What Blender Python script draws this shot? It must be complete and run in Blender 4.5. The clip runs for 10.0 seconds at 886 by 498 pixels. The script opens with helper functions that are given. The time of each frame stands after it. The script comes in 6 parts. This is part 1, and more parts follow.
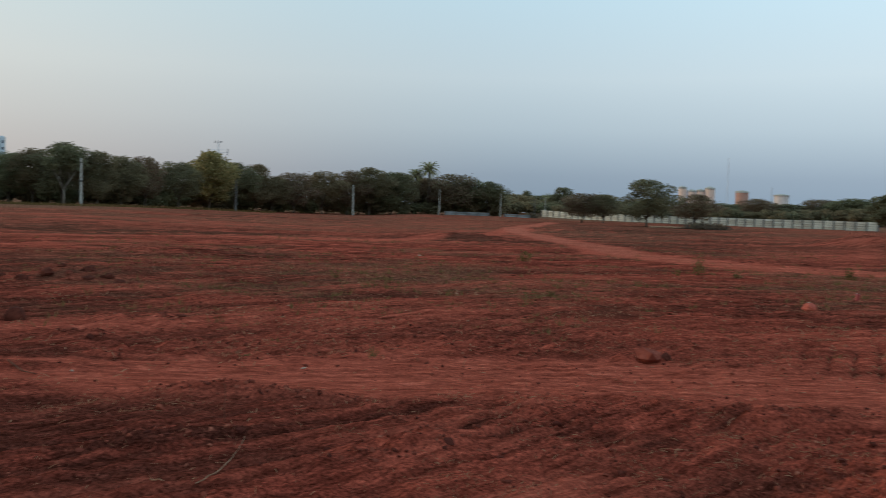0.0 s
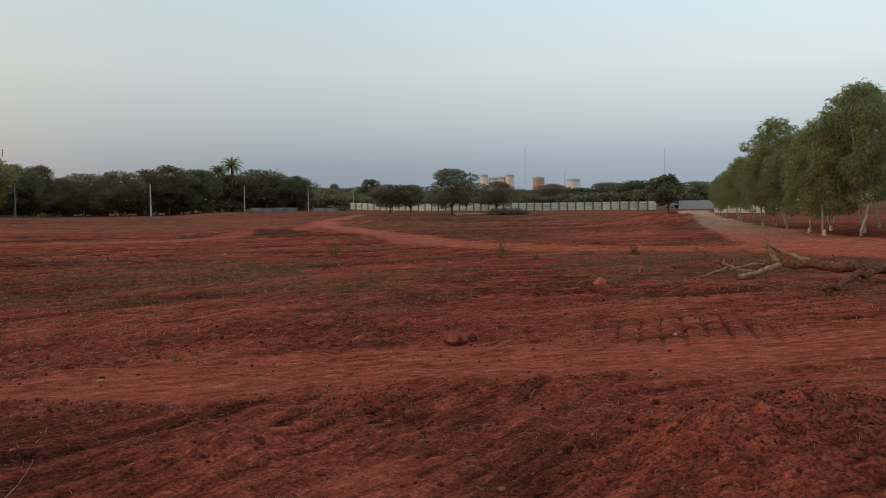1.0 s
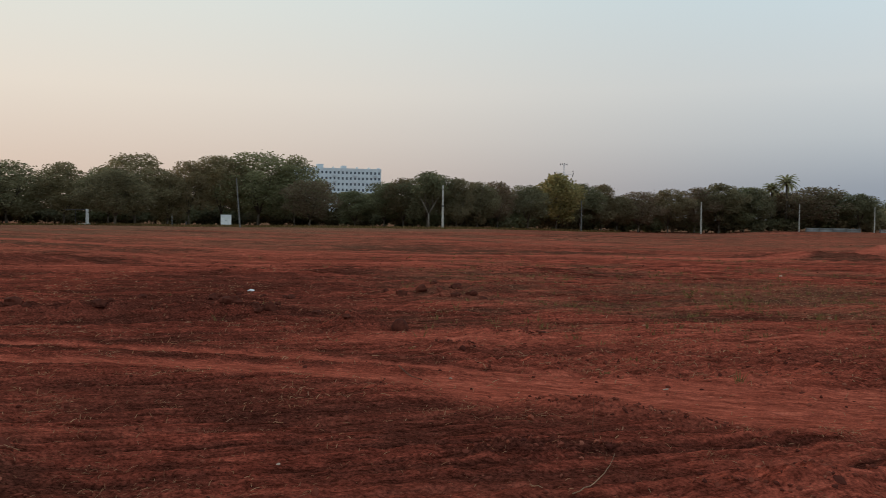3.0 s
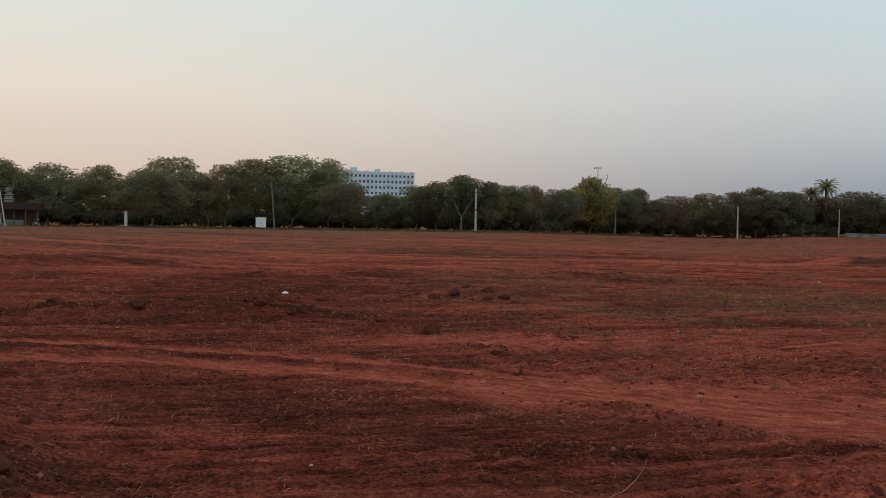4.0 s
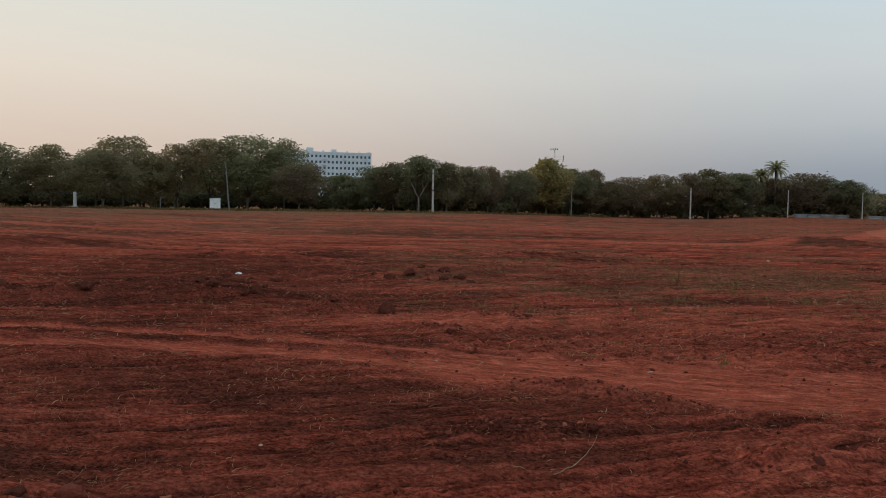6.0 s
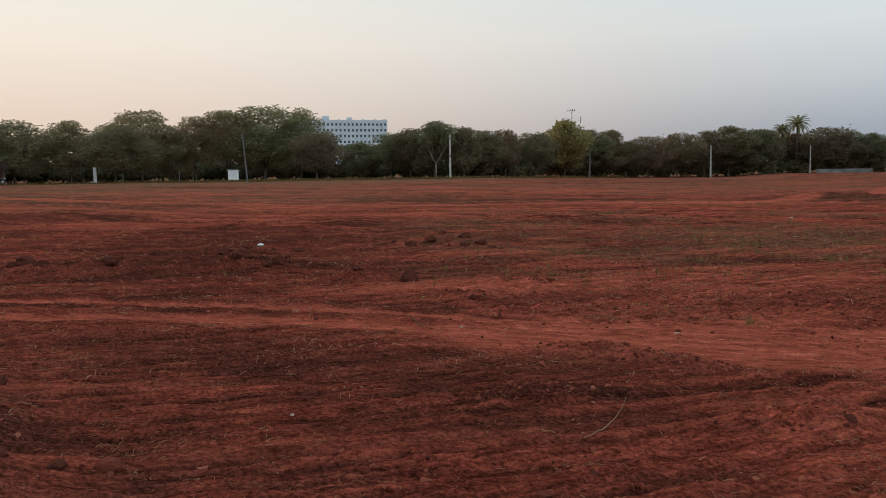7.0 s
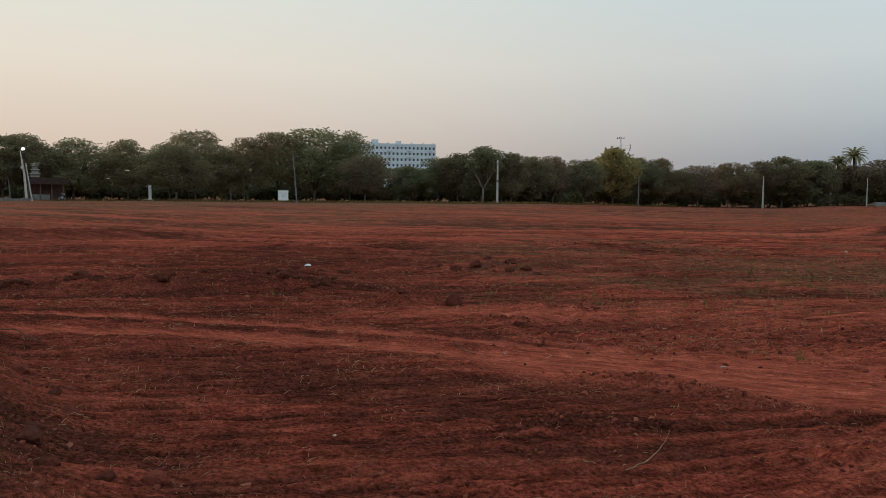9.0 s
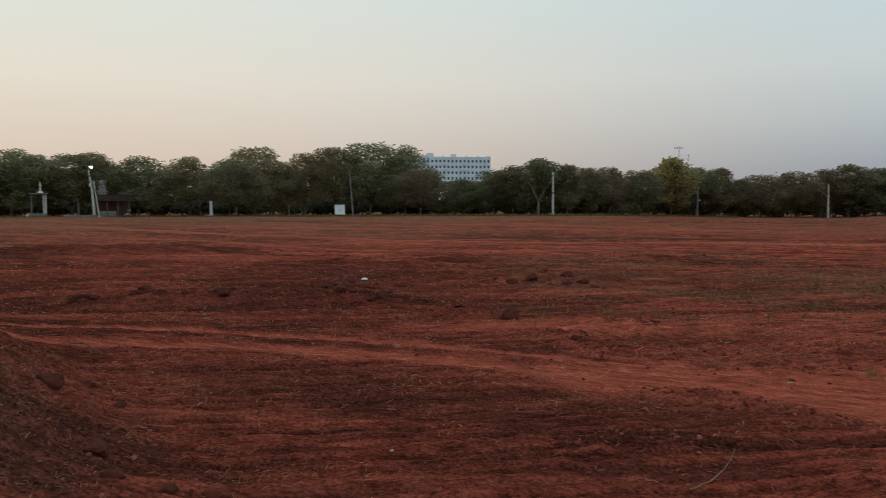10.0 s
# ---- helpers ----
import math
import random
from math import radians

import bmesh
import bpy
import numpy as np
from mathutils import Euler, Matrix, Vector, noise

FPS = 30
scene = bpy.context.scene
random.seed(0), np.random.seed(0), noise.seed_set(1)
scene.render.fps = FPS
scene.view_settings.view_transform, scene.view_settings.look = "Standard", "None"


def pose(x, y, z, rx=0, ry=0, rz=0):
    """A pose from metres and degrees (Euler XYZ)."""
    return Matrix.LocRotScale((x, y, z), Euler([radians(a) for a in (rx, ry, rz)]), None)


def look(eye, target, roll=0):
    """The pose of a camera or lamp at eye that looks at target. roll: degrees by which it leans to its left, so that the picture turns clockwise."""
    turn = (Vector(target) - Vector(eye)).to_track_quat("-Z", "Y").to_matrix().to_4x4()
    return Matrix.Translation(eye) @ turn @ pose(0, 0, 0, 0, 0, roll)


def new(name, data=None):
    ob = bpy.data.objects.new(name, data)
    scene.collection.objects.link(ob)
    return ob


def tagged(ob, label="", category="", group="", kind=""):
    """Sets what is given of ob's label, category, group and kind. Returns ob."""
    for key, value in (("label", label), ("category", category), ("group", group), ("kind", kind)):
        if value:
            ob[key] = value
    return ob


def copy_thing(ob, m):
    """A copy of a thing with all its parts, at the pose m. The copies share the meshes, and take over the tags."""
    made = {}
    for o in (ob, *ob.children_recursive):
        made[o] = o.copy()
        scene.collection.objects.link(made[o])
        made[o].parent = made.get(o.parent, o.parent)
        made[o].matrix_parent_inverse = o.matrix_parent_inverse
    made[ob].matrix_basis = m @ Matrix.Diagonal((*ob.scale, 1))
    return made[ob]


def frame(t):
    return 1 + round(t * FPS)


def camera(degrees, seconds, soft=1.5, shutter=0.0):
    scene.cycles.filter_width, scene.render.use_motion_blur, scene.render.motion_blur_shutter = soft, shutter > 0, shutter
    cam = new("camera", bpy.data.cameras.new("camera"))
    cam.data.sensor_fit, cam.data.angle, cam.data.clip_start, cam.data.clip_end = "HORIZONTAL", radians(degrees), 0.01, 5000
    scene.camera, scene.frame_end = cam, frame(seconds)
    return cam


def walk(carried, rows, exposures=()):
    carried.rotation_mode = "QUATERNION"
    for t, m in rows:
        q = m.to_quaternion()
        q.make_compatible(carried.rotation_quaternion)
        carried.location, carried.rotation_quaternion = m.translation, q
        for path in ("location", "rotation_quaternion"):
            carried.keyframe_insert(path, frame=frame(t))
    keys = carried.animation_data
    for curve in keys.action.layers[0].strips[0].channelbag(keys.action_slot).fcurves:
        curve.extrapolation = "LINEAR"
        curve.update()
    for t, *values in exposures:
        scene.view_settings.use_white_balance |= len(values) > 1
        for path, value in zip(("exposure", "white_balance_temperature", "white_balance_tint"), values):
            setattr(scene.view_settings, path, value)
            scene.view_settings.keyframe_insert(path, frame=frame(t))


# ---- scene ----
SOFT, SHUTTER = 0.75, 0.2
# seconds, stops, kelvin, tint: the picture warms as the camera turns to the sunset
EXPOSURES = [(0.0, -0.06, 6000, 3), (0.5, -0.06, 6200, 4), (1.0, -0.05, 6600, 6), (2.0, 0.02, 6700, 9), (3.0, -0.06, 6720, 10), (4.5, -0.08, 6750, 10), (5.5, -0.16, 6750, 10), (7.0, 0.14, 6750, 10), (7.5, 0.09, 6750, 10), (8.0, -0.05, 6720, 9), (8.5, 0.0, 6720, 9), (9.0, -0.06, 6700, 8), (10.0, -0.07, 6600, 6)]
cam = camera(57.32, 10.0, SOFT, SHUTTER)
# seconds, x, y, z, yaw, pitch, roll
ROWS = [
    (0.0, 0.017, 0.014, 1.6, 0.32, -2.76, -1.71),
    (0.5, 0.047, 0.005, 1.594, -10.63, -2.93, -0.55),
    (1.0, 0.068, -0.001, 1.586, -13.13, -3.15, 0.69),
    (1.5, 0.014, -0.033, 1.596, -5.08, -3.06, 1.14),
    (2.0, -0.057, -0.054, 1.601, 7.88, -2.61, 0.94),
    (2.5, -0.101, -0.095, 1.606, 18.21, -2.01, 0.07),
    (3.0, -0.136, -0.085, 1.595, 24.25, -1.86, -0.61),
    (3.2, -0.146, -0.075, 1.602, 25.48, -1.96, -0.63),
    (4.3, -0.117, -0.133, 1.602, 26.63, -1.58, -0.84),
    (4.5, -0.13, -0.154, 1.612, 26.62, -1.55, -0.72),
    (5.0, -0.107, -0.202, 1.597, 26.55, -1.07, -0.52),
    (5.5, -0.086, -0.125, 1.582, 24.47, -1.04, -0.98),
    (5.7, -0.09, -0.077, 1.578, 23.47, -1.78, -1.2),
    (6.8, -0.142, -0.03, 1.566, 24.52, -5.09, 0.46),
    (7.0, -0.144, -0.053, 1.585, 24.79, -5.38, 0.78),
    (7.5, -0.154, -0.063, 1.602, 26.61, -4.96, 0.68),
    (8.0, -0.136, -0.108, 1.595, 28.14, -3.86, -0.25),
    (8.5, -0.131, -0.097, 1.605, 28.34, -3.6, -0.48),
    (9.0, -0.126, -0.091, 1.598, 28.1, -3.65, -0.46),
    (9.5, -0.123, -0.081, 1.601, 27.13, -3.59, -0.38),
    (10.0, -0.143, -0.071, 1.607, 31.99, -2.76, 0.12),
]
walk(cam, [(t, pose(x, y, z, 90 + pitch, roll, yaw)) for t, x, y, z, yaw, pitch, roll in ROWS], EXPOSURES)

# ---- world and light ----
HAZE = 1.06
SUN_AZ, SUN_EL = 82.0, 3.0      # degrees to the left of straight ahead, degrees up
world = bpy.data.worlds.new("dusk_sky")
scene.world = world
world.use_nodes = True
wn, wl = world.node_tree.nodes, world.node_tree.links
sky = wn.new("ShaderNodeTexSky")
sky.sky_type, sky.sun_disc = "NISHITA", False
sky.sun_elevation, sky.sun_rotation = radians(SUN_EL), radians(-SUN_AZ)
sky.air_density, sky.dust_density, sky.ozone_density, sky.altitude = 1.0, 2.0, 1.5, 600


def sky_ramp(source, stops):
    r = wn.new("ShaderNodeValToRGB")
    while len(r.color_ramp.elements) < len(stops):
        r.color_ramp.elements.new(0.5)
    for e, (p, c) in zip(r.color_ramp.elements, stops):
        e.position, e.color = p, (*c, 1)
    wl.new(source, r.inputs[0])
    return r.outputs[0]


# hazy dusk air: blue-grey away from the sunset, peach towards it, over the clear-sky light
way = wn.new("ShaderNodeTexCoord").outputs["Generated"]
split = wn.new("ShaderNodeSeparateXYZ")
wl.new(way, split.inputs[0])
cool = sky_ramp(split.outputs[2], [(0.0, (0.23, 0.28, 0.35)), (0.045, (0.29, 0.335, 0.40)), (0.10, (0.45, 0.50, 0.545)), (0.16, (0.56, 0.615, 0.65)), (0.28, (0.55, 0.69, 0.77)), (1.0, (0.42, 0.60, 0.76))])
warm = sky_ramp(split.outputs[2], [(0.0, (0.63, 0.49, 0.42)), (0.06, (0.73, 0.595, 0.51)), (0.15, (0.83, 0.755, 0.67)), (0.30, (0.755, 0.835, 0.815)), (1.0, (0.46, 0.64, 0.78))])
side = wn.new("ShaderNodeVectorMath")
side.operation = "DOT_PRODUCT"
side.inputs[1].default_value = (-math.sin(radians(SUN_AZ)), math.cos(radians(SUN_AZ)), 0)
wl.new(way, side.inputs[0])
fall = wn.new("ShaderNodeMapRange")
fall.interpolation_type = "SMOOTHSTEP"
fall.inputs["From Min"].default_value, fall.inputs["From Max"].default_value = 0.0, 1.0
wl.new(side.outputs["Value"], fall.inputs[0])
air = wn.new("ShaderNodeMix")
air.data_type = "RGBA"
for slot, out in ((0, fall.outputs[0]), (6, cool), (7, warm)):
    wl.new(out, air.inputs[slot])
lift = wn.new("ShaderNodeMapRange")
lift.interpolation_type = "SMOOTHSTEP"
for slot, value in zip(("From Min", "From Max", "To Min", "To Max"), (0.45, -0.75, 1.0, 1.36)):
    lift.inputs[slot].default_value = value
wl.new(side.outputs["Value"], lift.inputs[0])
lit = wn.new("ShaderNodeVectorMath")
lit.operation = "SCALE"
wl.new(air.outputs[2], lit.inputs[0])
wl.new(lift.outputs[0], lit.inputs["Scale"])
haze = wn.new("ShaderNodeBackground")
wl.new(lit.outputs[0], haze.inputs[0])
haze.inputs[1].default_value = HAZE
wl.new(sky.outputs[0], wn["Background"].inputs[0])
wn["Background"].inputs[1].default_value = 0.05
both = wn.new("ShaderNodeMixShader")
both.inputs[0].default_value = 0.93
wl.new(wn["Background"].outputs[0], both.inputs[1])
wl.new(haze.outputs[0], both.inputs[2])
wl.new(both.outputs[0], wn["World Output"].inputs[0])

sun_data = bpy.data.lights.new("sun", "SUN")
sun_data.energy, sun_data.angle, sun_data.color = 1.0, radians(5), (1.0, 0.72, 0.48)
sun = new("sun", sun_data)
sa, se = radians(SUN_AZ), radians(SUN_EL)
sun.matrix_world = look((-60 * math.sin(sa), 60 * math.cos(sa), 60 * math.tan(se)), (0, 0, 0))


# ---- plan helpers ----
def smooth(v, a, b):
    k = np.clip((np.asarray(v, float) - a) / (b - a), 0, 1)
    return k * k * (3 - 2 * k)


def vnoise(x, y, seed=0):
    """Smooth value noise between -1 and 1 on a unit lattice."""
    x, y = np.asarray(x, float), np.asarray(y, float)
    xi, yi = np.floor(x).astype(np.int64), np.floor(y).astype(np.int64)
    fx, fy = x - xi, y - yi
    fx, fy = fx * fx * (3 - 2 * fx), fy * fy * (3 - 2 * fy)

    def lattice(i, j):
        h = (i * 374761393 + j * 668265263 + seed * 1442695041) & 0xFFFFFFFF
        h = ((h ^ (h >> 13)) * 1274126177) & 0xFFFFFFFF
        return ((h ^ (h >> 16)) & 0xFFFF) / 32767.5 - 1
    a = lattice(xi, yi) * (1 - fx) + lattice(xi + 1, yi) * fx
    b = lattice(xi, yi + 1) * (1 - fx) + lattice(xi + 1, yi + 1) * fx
    return a * (1 - fy) + b * fy


def fbm(x, y, octaves=4, seed=0):
    total, amp, norm = 0, 1.0, 0
    for k in range(octaves):
        total = total + amp * vnoise(x * 2 ** k + 17.3 * k, y * 2 ** k - 9.1 * k, seed + k)
        norm, amp = norm + amp, amp * 0.5
    return total / norm


def along(x, y, line):
    """Distance to a polyline."""
    best = np.full(np.shape(x), 1e9)
    for (ax, ay), (bx, by) in zip(line, line[1:]):
        dx, dy = bx - ax, by - ay
        k = np.clip(((x - ax) * dx + (y - ay) * dy) / (dx * dx + dy * dy), 0, 1)
        best = np.minimum(best, np.hypot(x - ax - k * dx, y - ay - k * dy))
    return best


# wheel tracks and roads over the field
RUT_NEAR = [(-22.48, 2.35), (-14.31, 5.11), (-10.63, 6.75), (-9.71, 7.15), (-8.28, 7.46), (-7.26, 7.67), (-6.44, 7.82), (-5.62, 8.02), (-4.91, 8.07), (-4.09, 8.12), (-3.07, 8.18), (-1.33, 8.33), (0.51, 8.69), (2.56, 8.99)]
RUT_SIDE = [(-15.33, 2.66), (-12.26, 4.29), (-8.38, 6.34), (-7.46, 6.75), (-6.75, 6.95), (-6.03, 7.1), (-5.42, 7.26), (-4.7, 7.36), (-2.76, 7.41), (-1.43, 7.56), (0.0, 7.77)]
PRESSED = [(-2.6, 7.4), (-1.0, 7.7), (0.5, 8.0), (2, 8.1), (4, 7.7), (6, 7.9), (9, 8.2), (15, 9)]
HAUL_ROAD = [(75, 128), (62, 106), (46.2, 78), (32.8, 52.7), (26.2, 39), (22.1, 29.9), (20.1, 24.5), (19.6, 21), (21, 17), (26, 9), (33, 2)]
BRANCH_EAST = [(21, 22), (16, 24.8), (12.8, 26.4), (11, 27.6), (9.4, 29.3), (7.7, 32.8), (7.4, 39), (6.8, 46.5), (6.2, 60.6), (5.7, 76), (8.6, 89.5), (17.9, 137)]
BRANCH_WEST = [(-60, 40), (-34, 36), (-18, 35.5), (-10.7, 38.8), (-3.8, 40), (-1.4, 44.2), (1.7, 50), (5.2, 69)]
FIELD_RUTS = [[(-70, 62), (-40, 56), (-12, 58), (4, 64)], [(-85, 48), (-50, 47), (-25, 55), (0, 72)], [(-60, 30), (-35, 29.5), (-20, 26), (-12, 27)],
              [(-90, 78), (-45, 80), (-12, 92), (10, 105)]]


def far_rise(x, y):
    r, az = np.hypot(x, y), np.degrees(np.arctan2(-np.asarray(x, float), y))
    return 0.7 * smooth(r, 40, 115) * smooth(az, 6, 24) + 0.52 * smooth(r, 125, 172) * smooth(az, -9, -4) * (1 - smooth(az, 2, 6)) + 0.9 * smooth(r, 178, 255)


def track_mask(x, y):
    wob = 0.045 * fbm(x * 0.9, y * 0.9, 2, 71) + 0.04 * fbm(x * 4, y * 4, 2, 72)
    m = 1.0 * (1 - smooth(along(x, y, RUT_NEAR) + wob, 0.09, 0.19))
    m = np.maximum(m, 0.9 * (1 - smooth(along(x, y, RUT_SIDE) + wob, 0.15, 0.36)))
    wide = 0.6 * fbm(x * 0.3, y * 0.3, 3, 5)
    m = np.maximum(m, 0.8 * (1 - smooth(along(x, y, PRESSED) + 0.6 * wide + wob, 0.45, 1.3)))
    m = np.maximum(m, 1.0 * (1 - smooth(along(x, y, HAUL_ROAD) + 0.6 * wide - np.interp(y, [14, 22, 32, 45, 110], [2.6, 2.6, 1.2, 0.5, 1.2]), 0.8, 1.6)))
    m = np.maximum(m, 0.85 * (1 - smooth(along(x, y, BRANCH_EAST) + wide - 0.8 * (1 - smooth(y, 30, 44)), 0.7, 1.6)))
    m = np.maximum(m, 0.7 * (1 - smooth(along(x, y, BRANCH_WEST) + wide, 0.4, 1.2)))
    for line in FIELD_RUTS:
        m = np.maximum(m, 0.5 * (1 - smooth(along(x, y, line) + wide, 0.2, 0.9)))
    return m


def heap(x, y, cx, cy, rx, ry, turn, h):
    c, s = math.cos(radians(turn)), math.sin(radians(turn))
    u, v = ((x - cx) * c + (y - cy) * s) / rx, (-(x - cx) * s + (y - cy) * c) / ry
    return h * np.exp(-(u * u + v * v) ** 1.3)


# soil heaps: centre, half sizes, turn, height
HEAPS = [(3.5, 4.6, 1.1, 0.75, 20, 0.26), (-8.0, 3.25, 4.6, 1.15, -22, 0.72), (-7.3, 16.6, 1.5, 0.6, 30, 0.22), (-10.2, 10.0, 2.4, 0.5, 38, 0.19),
         (-6.45, 10.7, 0.45, 0.3, 0, 0.15), (28, 51.5, 4.2, 3.0, 0, 0.75), (0.4, 46, 3.6, 1.2, 0, 0.32)]
HEAPS += [(-14, 20, 4, 1.0, 40, 0.18), (-27.0, 19.0, 5.8, 1.6, 56, 0.36), (14, 72, 12, 4, 0, 0.35), (34, 86, 12, 5, 0, 0.3), (-1.95, 6.85, 0.6, 0.17, 8, 0.09), (-1.2, 6.8, 0.4, 0.14, 5, 0.05),
          (-1.8, 5.35, 0.6, 0.2, 30, 0.06), (2.75, 6.45, 0.8, 0.2, 5, 0.09), (-4.3, 9.5, 0.3, 0.15, 0, 0.07), (-4.1, 11.0, 0.6, 0.2, 25, 0.06), (-0.1, 5.4, 0.7, 0.2, 38, 0.07),
          (-11.0, 12.3, 2.0, 0.4, 45, 0.13), (-8.4, 11.0, 0.9, 0.35, 35, 0.12), (-11.9, 8.6, 1.3, 0.4, 40, 0.12), (-8.0, 25.5, 3, 0.8, 25, 0.14), (2.3, 25.0, 1.6, 0.5, 0, 0.10)]
# patches where caterpillar cleats have pressed bars into the soil: centre, half sizes, turn of the bars, spacing
CLEATS = [(5.4, 9.4, 2.0, 1.3, 64, 0.27), (-1.2, 12.4, 3.4, 2.0, 48, 0.34), (-2.8, 17.2, 3.6, 2.0, 38, 0.46), (8.2, 12.0, 2.5, 1.2, 60, 0.4), (-3.2, 10.4, 1.6, 0.7, 30, 0.24), (3.4, 14.2, 2.6, 1.6, 45, 0.4), (1.0, 6.3, 1.6, 0.6, 42, 0.22)]


def rough_mask(x, y):
    m = smooth(fbm(x * 0.16, y * 0.22, 3, 31), -0.25, 0.5)
    for h in HEAPS:
        m = np.maximum(m, np.minimum(1, heap(x, y, *h[:5], 1.3)))
    return m


def compact(x, y):
    """Ground pressed flat and dusty by traffic."""
    r, az = np.hypot(x, y), np.degrees(np.arctan2(-x, y))
    m = smooth(-az, -2, 16) * smooth(r, 6.2, 7.6) * (1 - smooth(r, 11, 15)) * (0.75 + 0.35 * fbm(x * 0.5, y * 0.7, 3, 66))
    return m


def bare(x, y):
    """Clean-scraped red patches."""
    m = heap(x, y, -4.8, 10.4, 2.3, 0.8, 24, 1.0) + heap(x, y, -1.6, 9.2, 2.4, 0.7, 10, 0.7) + heap(x, y, 3.5, 4.6, 1.1, 0.75, 20, 0.45) + heap(x, y, 1.2, 5.1, 1.6, 0.8, 35, 0.4) + heap(x, y, -1.0, 11.5, 3.0, 1.5, 35, 0.6) + heap(x, y, -7.5, 13.8, 2.2, 0.6, 40, 0.35)
    return np.clip(m * (0.85 + 0.5 * fbm(x * 1.1, y * 1.1, 3, 68)), 0, 1)


def moist(x, y):
    """Dark freshly turned soil west of the near ruts."""
    m = 0.55 * smooth(np.degrees(np.arctan2(-x, y)), 16, 34) * smooth(np.hypot(x, y), 7.5, 10) * (1 - smooth(np.hypot(x, y), 22, 34)) + heap(x, y, -4.6, 5.9, 3.4, 0.85, 12, 1.0) + heap(x, y, -8.0, 3.25, 5.0, 1.5, -22, 1.0) + heap(x, y, -10, 11.5, 5.0, 2.2, 38, 0.5) + heap(x, y, -3.7, 3.7, 2.4, 1.5, 20, 0.5) + heap(x, y, -1.5, 5.4, 1.9, 0.9, 30, 0.4) + heap(x, y, -26.8, 18.7, 6.0, 2.1, 56, 1.1) + heap(x, y, 0.4, 46, 4.4, 1.3, 0, 0.9)
    return np.clip(m * (0.85 + 0.4 * fbm(x * 0.8, y * 0.8, 3, 67)), 0, 1)


# the ways in which blades and wheels were drawn over the field: degrees
WAYS = (42.0, 6.0, 24.0)


def way_weights(x, y):
    """How much each of the ways rules at a place; the three sum to one."""
    r = np.hypot(x, y)
    far = smooth(r + 3 * fbm(x * 0.1, y * 0.1, 2, 48), 18, 27)
    east = smooth(x + 0.9 * fbm(x * 0.3, y * 0.3, 2, 49), 1.6, 3.4)
    east = np.maximum(east, 1 - smooth(along(x, y, PRESSED), 0.6, 1.2))
    east = np.maximum(east, 1 - smooth(np.minimum(along(x, y, RUT_NEAR), along(x, y, RUT_SIDE)), 0.2, 0.5))
    return (1 - far) * (1 - east), (1 - far) * east, far


def laid(kind, x, y, *more):
    """A drawn-out pattern, blended from the three ways."""
    x, y = np.asarray(x, float), np.asarray(y, float)
    out = np.zeros(x.shape)
    for w, deg in zip(way_weights(x, y), WAYS):
        on = w > 0.01
        if not on.any():
            continue
        px, py, c, q = x[on], y[on], math.cos(radians(deg)), math.sin(radians(deg))
        u, v = px * c + py * q, -px * q + py * c
        v = v + 0.35 * fbm(px * 0.16, py * 0.16, 2, 47) + 0.07 * fbm(u * 0.7, v * 0.7, 2, 46)
        out[on] += w[on] * kind(u, v, *more)
    return out


def streaks(x, y):
    """Drawn-out marks of blade and wheels, about -1 to 1."""
    def kind(u, v):
        return 0.45 * fbm(u * 0.22, v * 1.3, 3, 11) + 0.35 * fbm(u * 0.55, v * 4.2, 3, 12) + 0.30 * fbm(u * 1.3, v * 9.0, 2, 14)
    return laid(kind, x, y)


def ridges(x, y):
    """Thin dark crests and furrows left by blades, 0 to 1."""
    r = np.hypot(x, y)

    def kind(u, v):
        a = (1 - np.abs(vnoise(u * 0.45, v * 3.4, 17))) ** 6
        b = (1 - np.abs(vnoise(u * 0.9, v * 7.5, 18))) ** 5
        return 0.6 * a + 0.5 * b
    c = (1 - np.abs(vnoise(x * 0.07, y * 0.75 + 0.6 * fbm(x * 0.2, y * 0.2, 2, 16), 20))) ** 9
    return laid(kind, x, y) * smooth(fbm(x * 0.5, y * 0.6, 3, 19), -0.35, 0.25) * (1 - smooth(r, 40, 90)) + 0.8 * c * smooth(r, 14, 24) * smooth(fbm(x * 0.06, y * 0.1, 3, 29), -0.2, 0.2)


def furrows(x, y, seed):
    """Long thin lines drawn by blades and tyres, 0 to 1."""
    def kind(u, v):
        r = np.hypot(u, v)
        a = (1 - np.abs(vnoise(u * 0.10, v * 2.0, seed))) ** 11 * (1 - smooth(r, 30, 48))
        b = (1 - np.abs(vnoise(u * 0.16, v * 4.6, seed + 1))) ** 8 * (1 - smooth(r, 16, 26))
        c = (1 - np.abs(vnoise(u * 0.05, v * 0.7, seed + 2))) ** 14 * smooth(r, 20, 32) * (1 - smooth(r, 85, 110))
        return 0.9 * a + 0.8 * b + 0.8 * c
    return np.clip(laid(kind, x, y) * smooth(fbm(x * 0.22, y * 0.3, 3, seed + 3), -0.3, 0.15), 0, 1)


def cleats(x, y):
    z = np.zeros(np.shape(x))
    for cx, cy, rx, ry, turn, gap in CLEATS:
        c, s = math.cos(radians(turn)), math.sin(radians(turn))
        fade = np.exp(-(((x - cx) / rx) ** 2 + ((y - cy) / ry) ** 2) ** 2)
        across = (-(x - cx) * s + (y - cy) * c) / gap + 0.25 * fbm(x, y, 2, 77)
        z = z + fade * np.maximum(0, np.cos(2 * np.pi * across)) ** 4 * (0.55 + 0.45 * vnoise(x * 1.3, y * 1.3, 78))
    return z


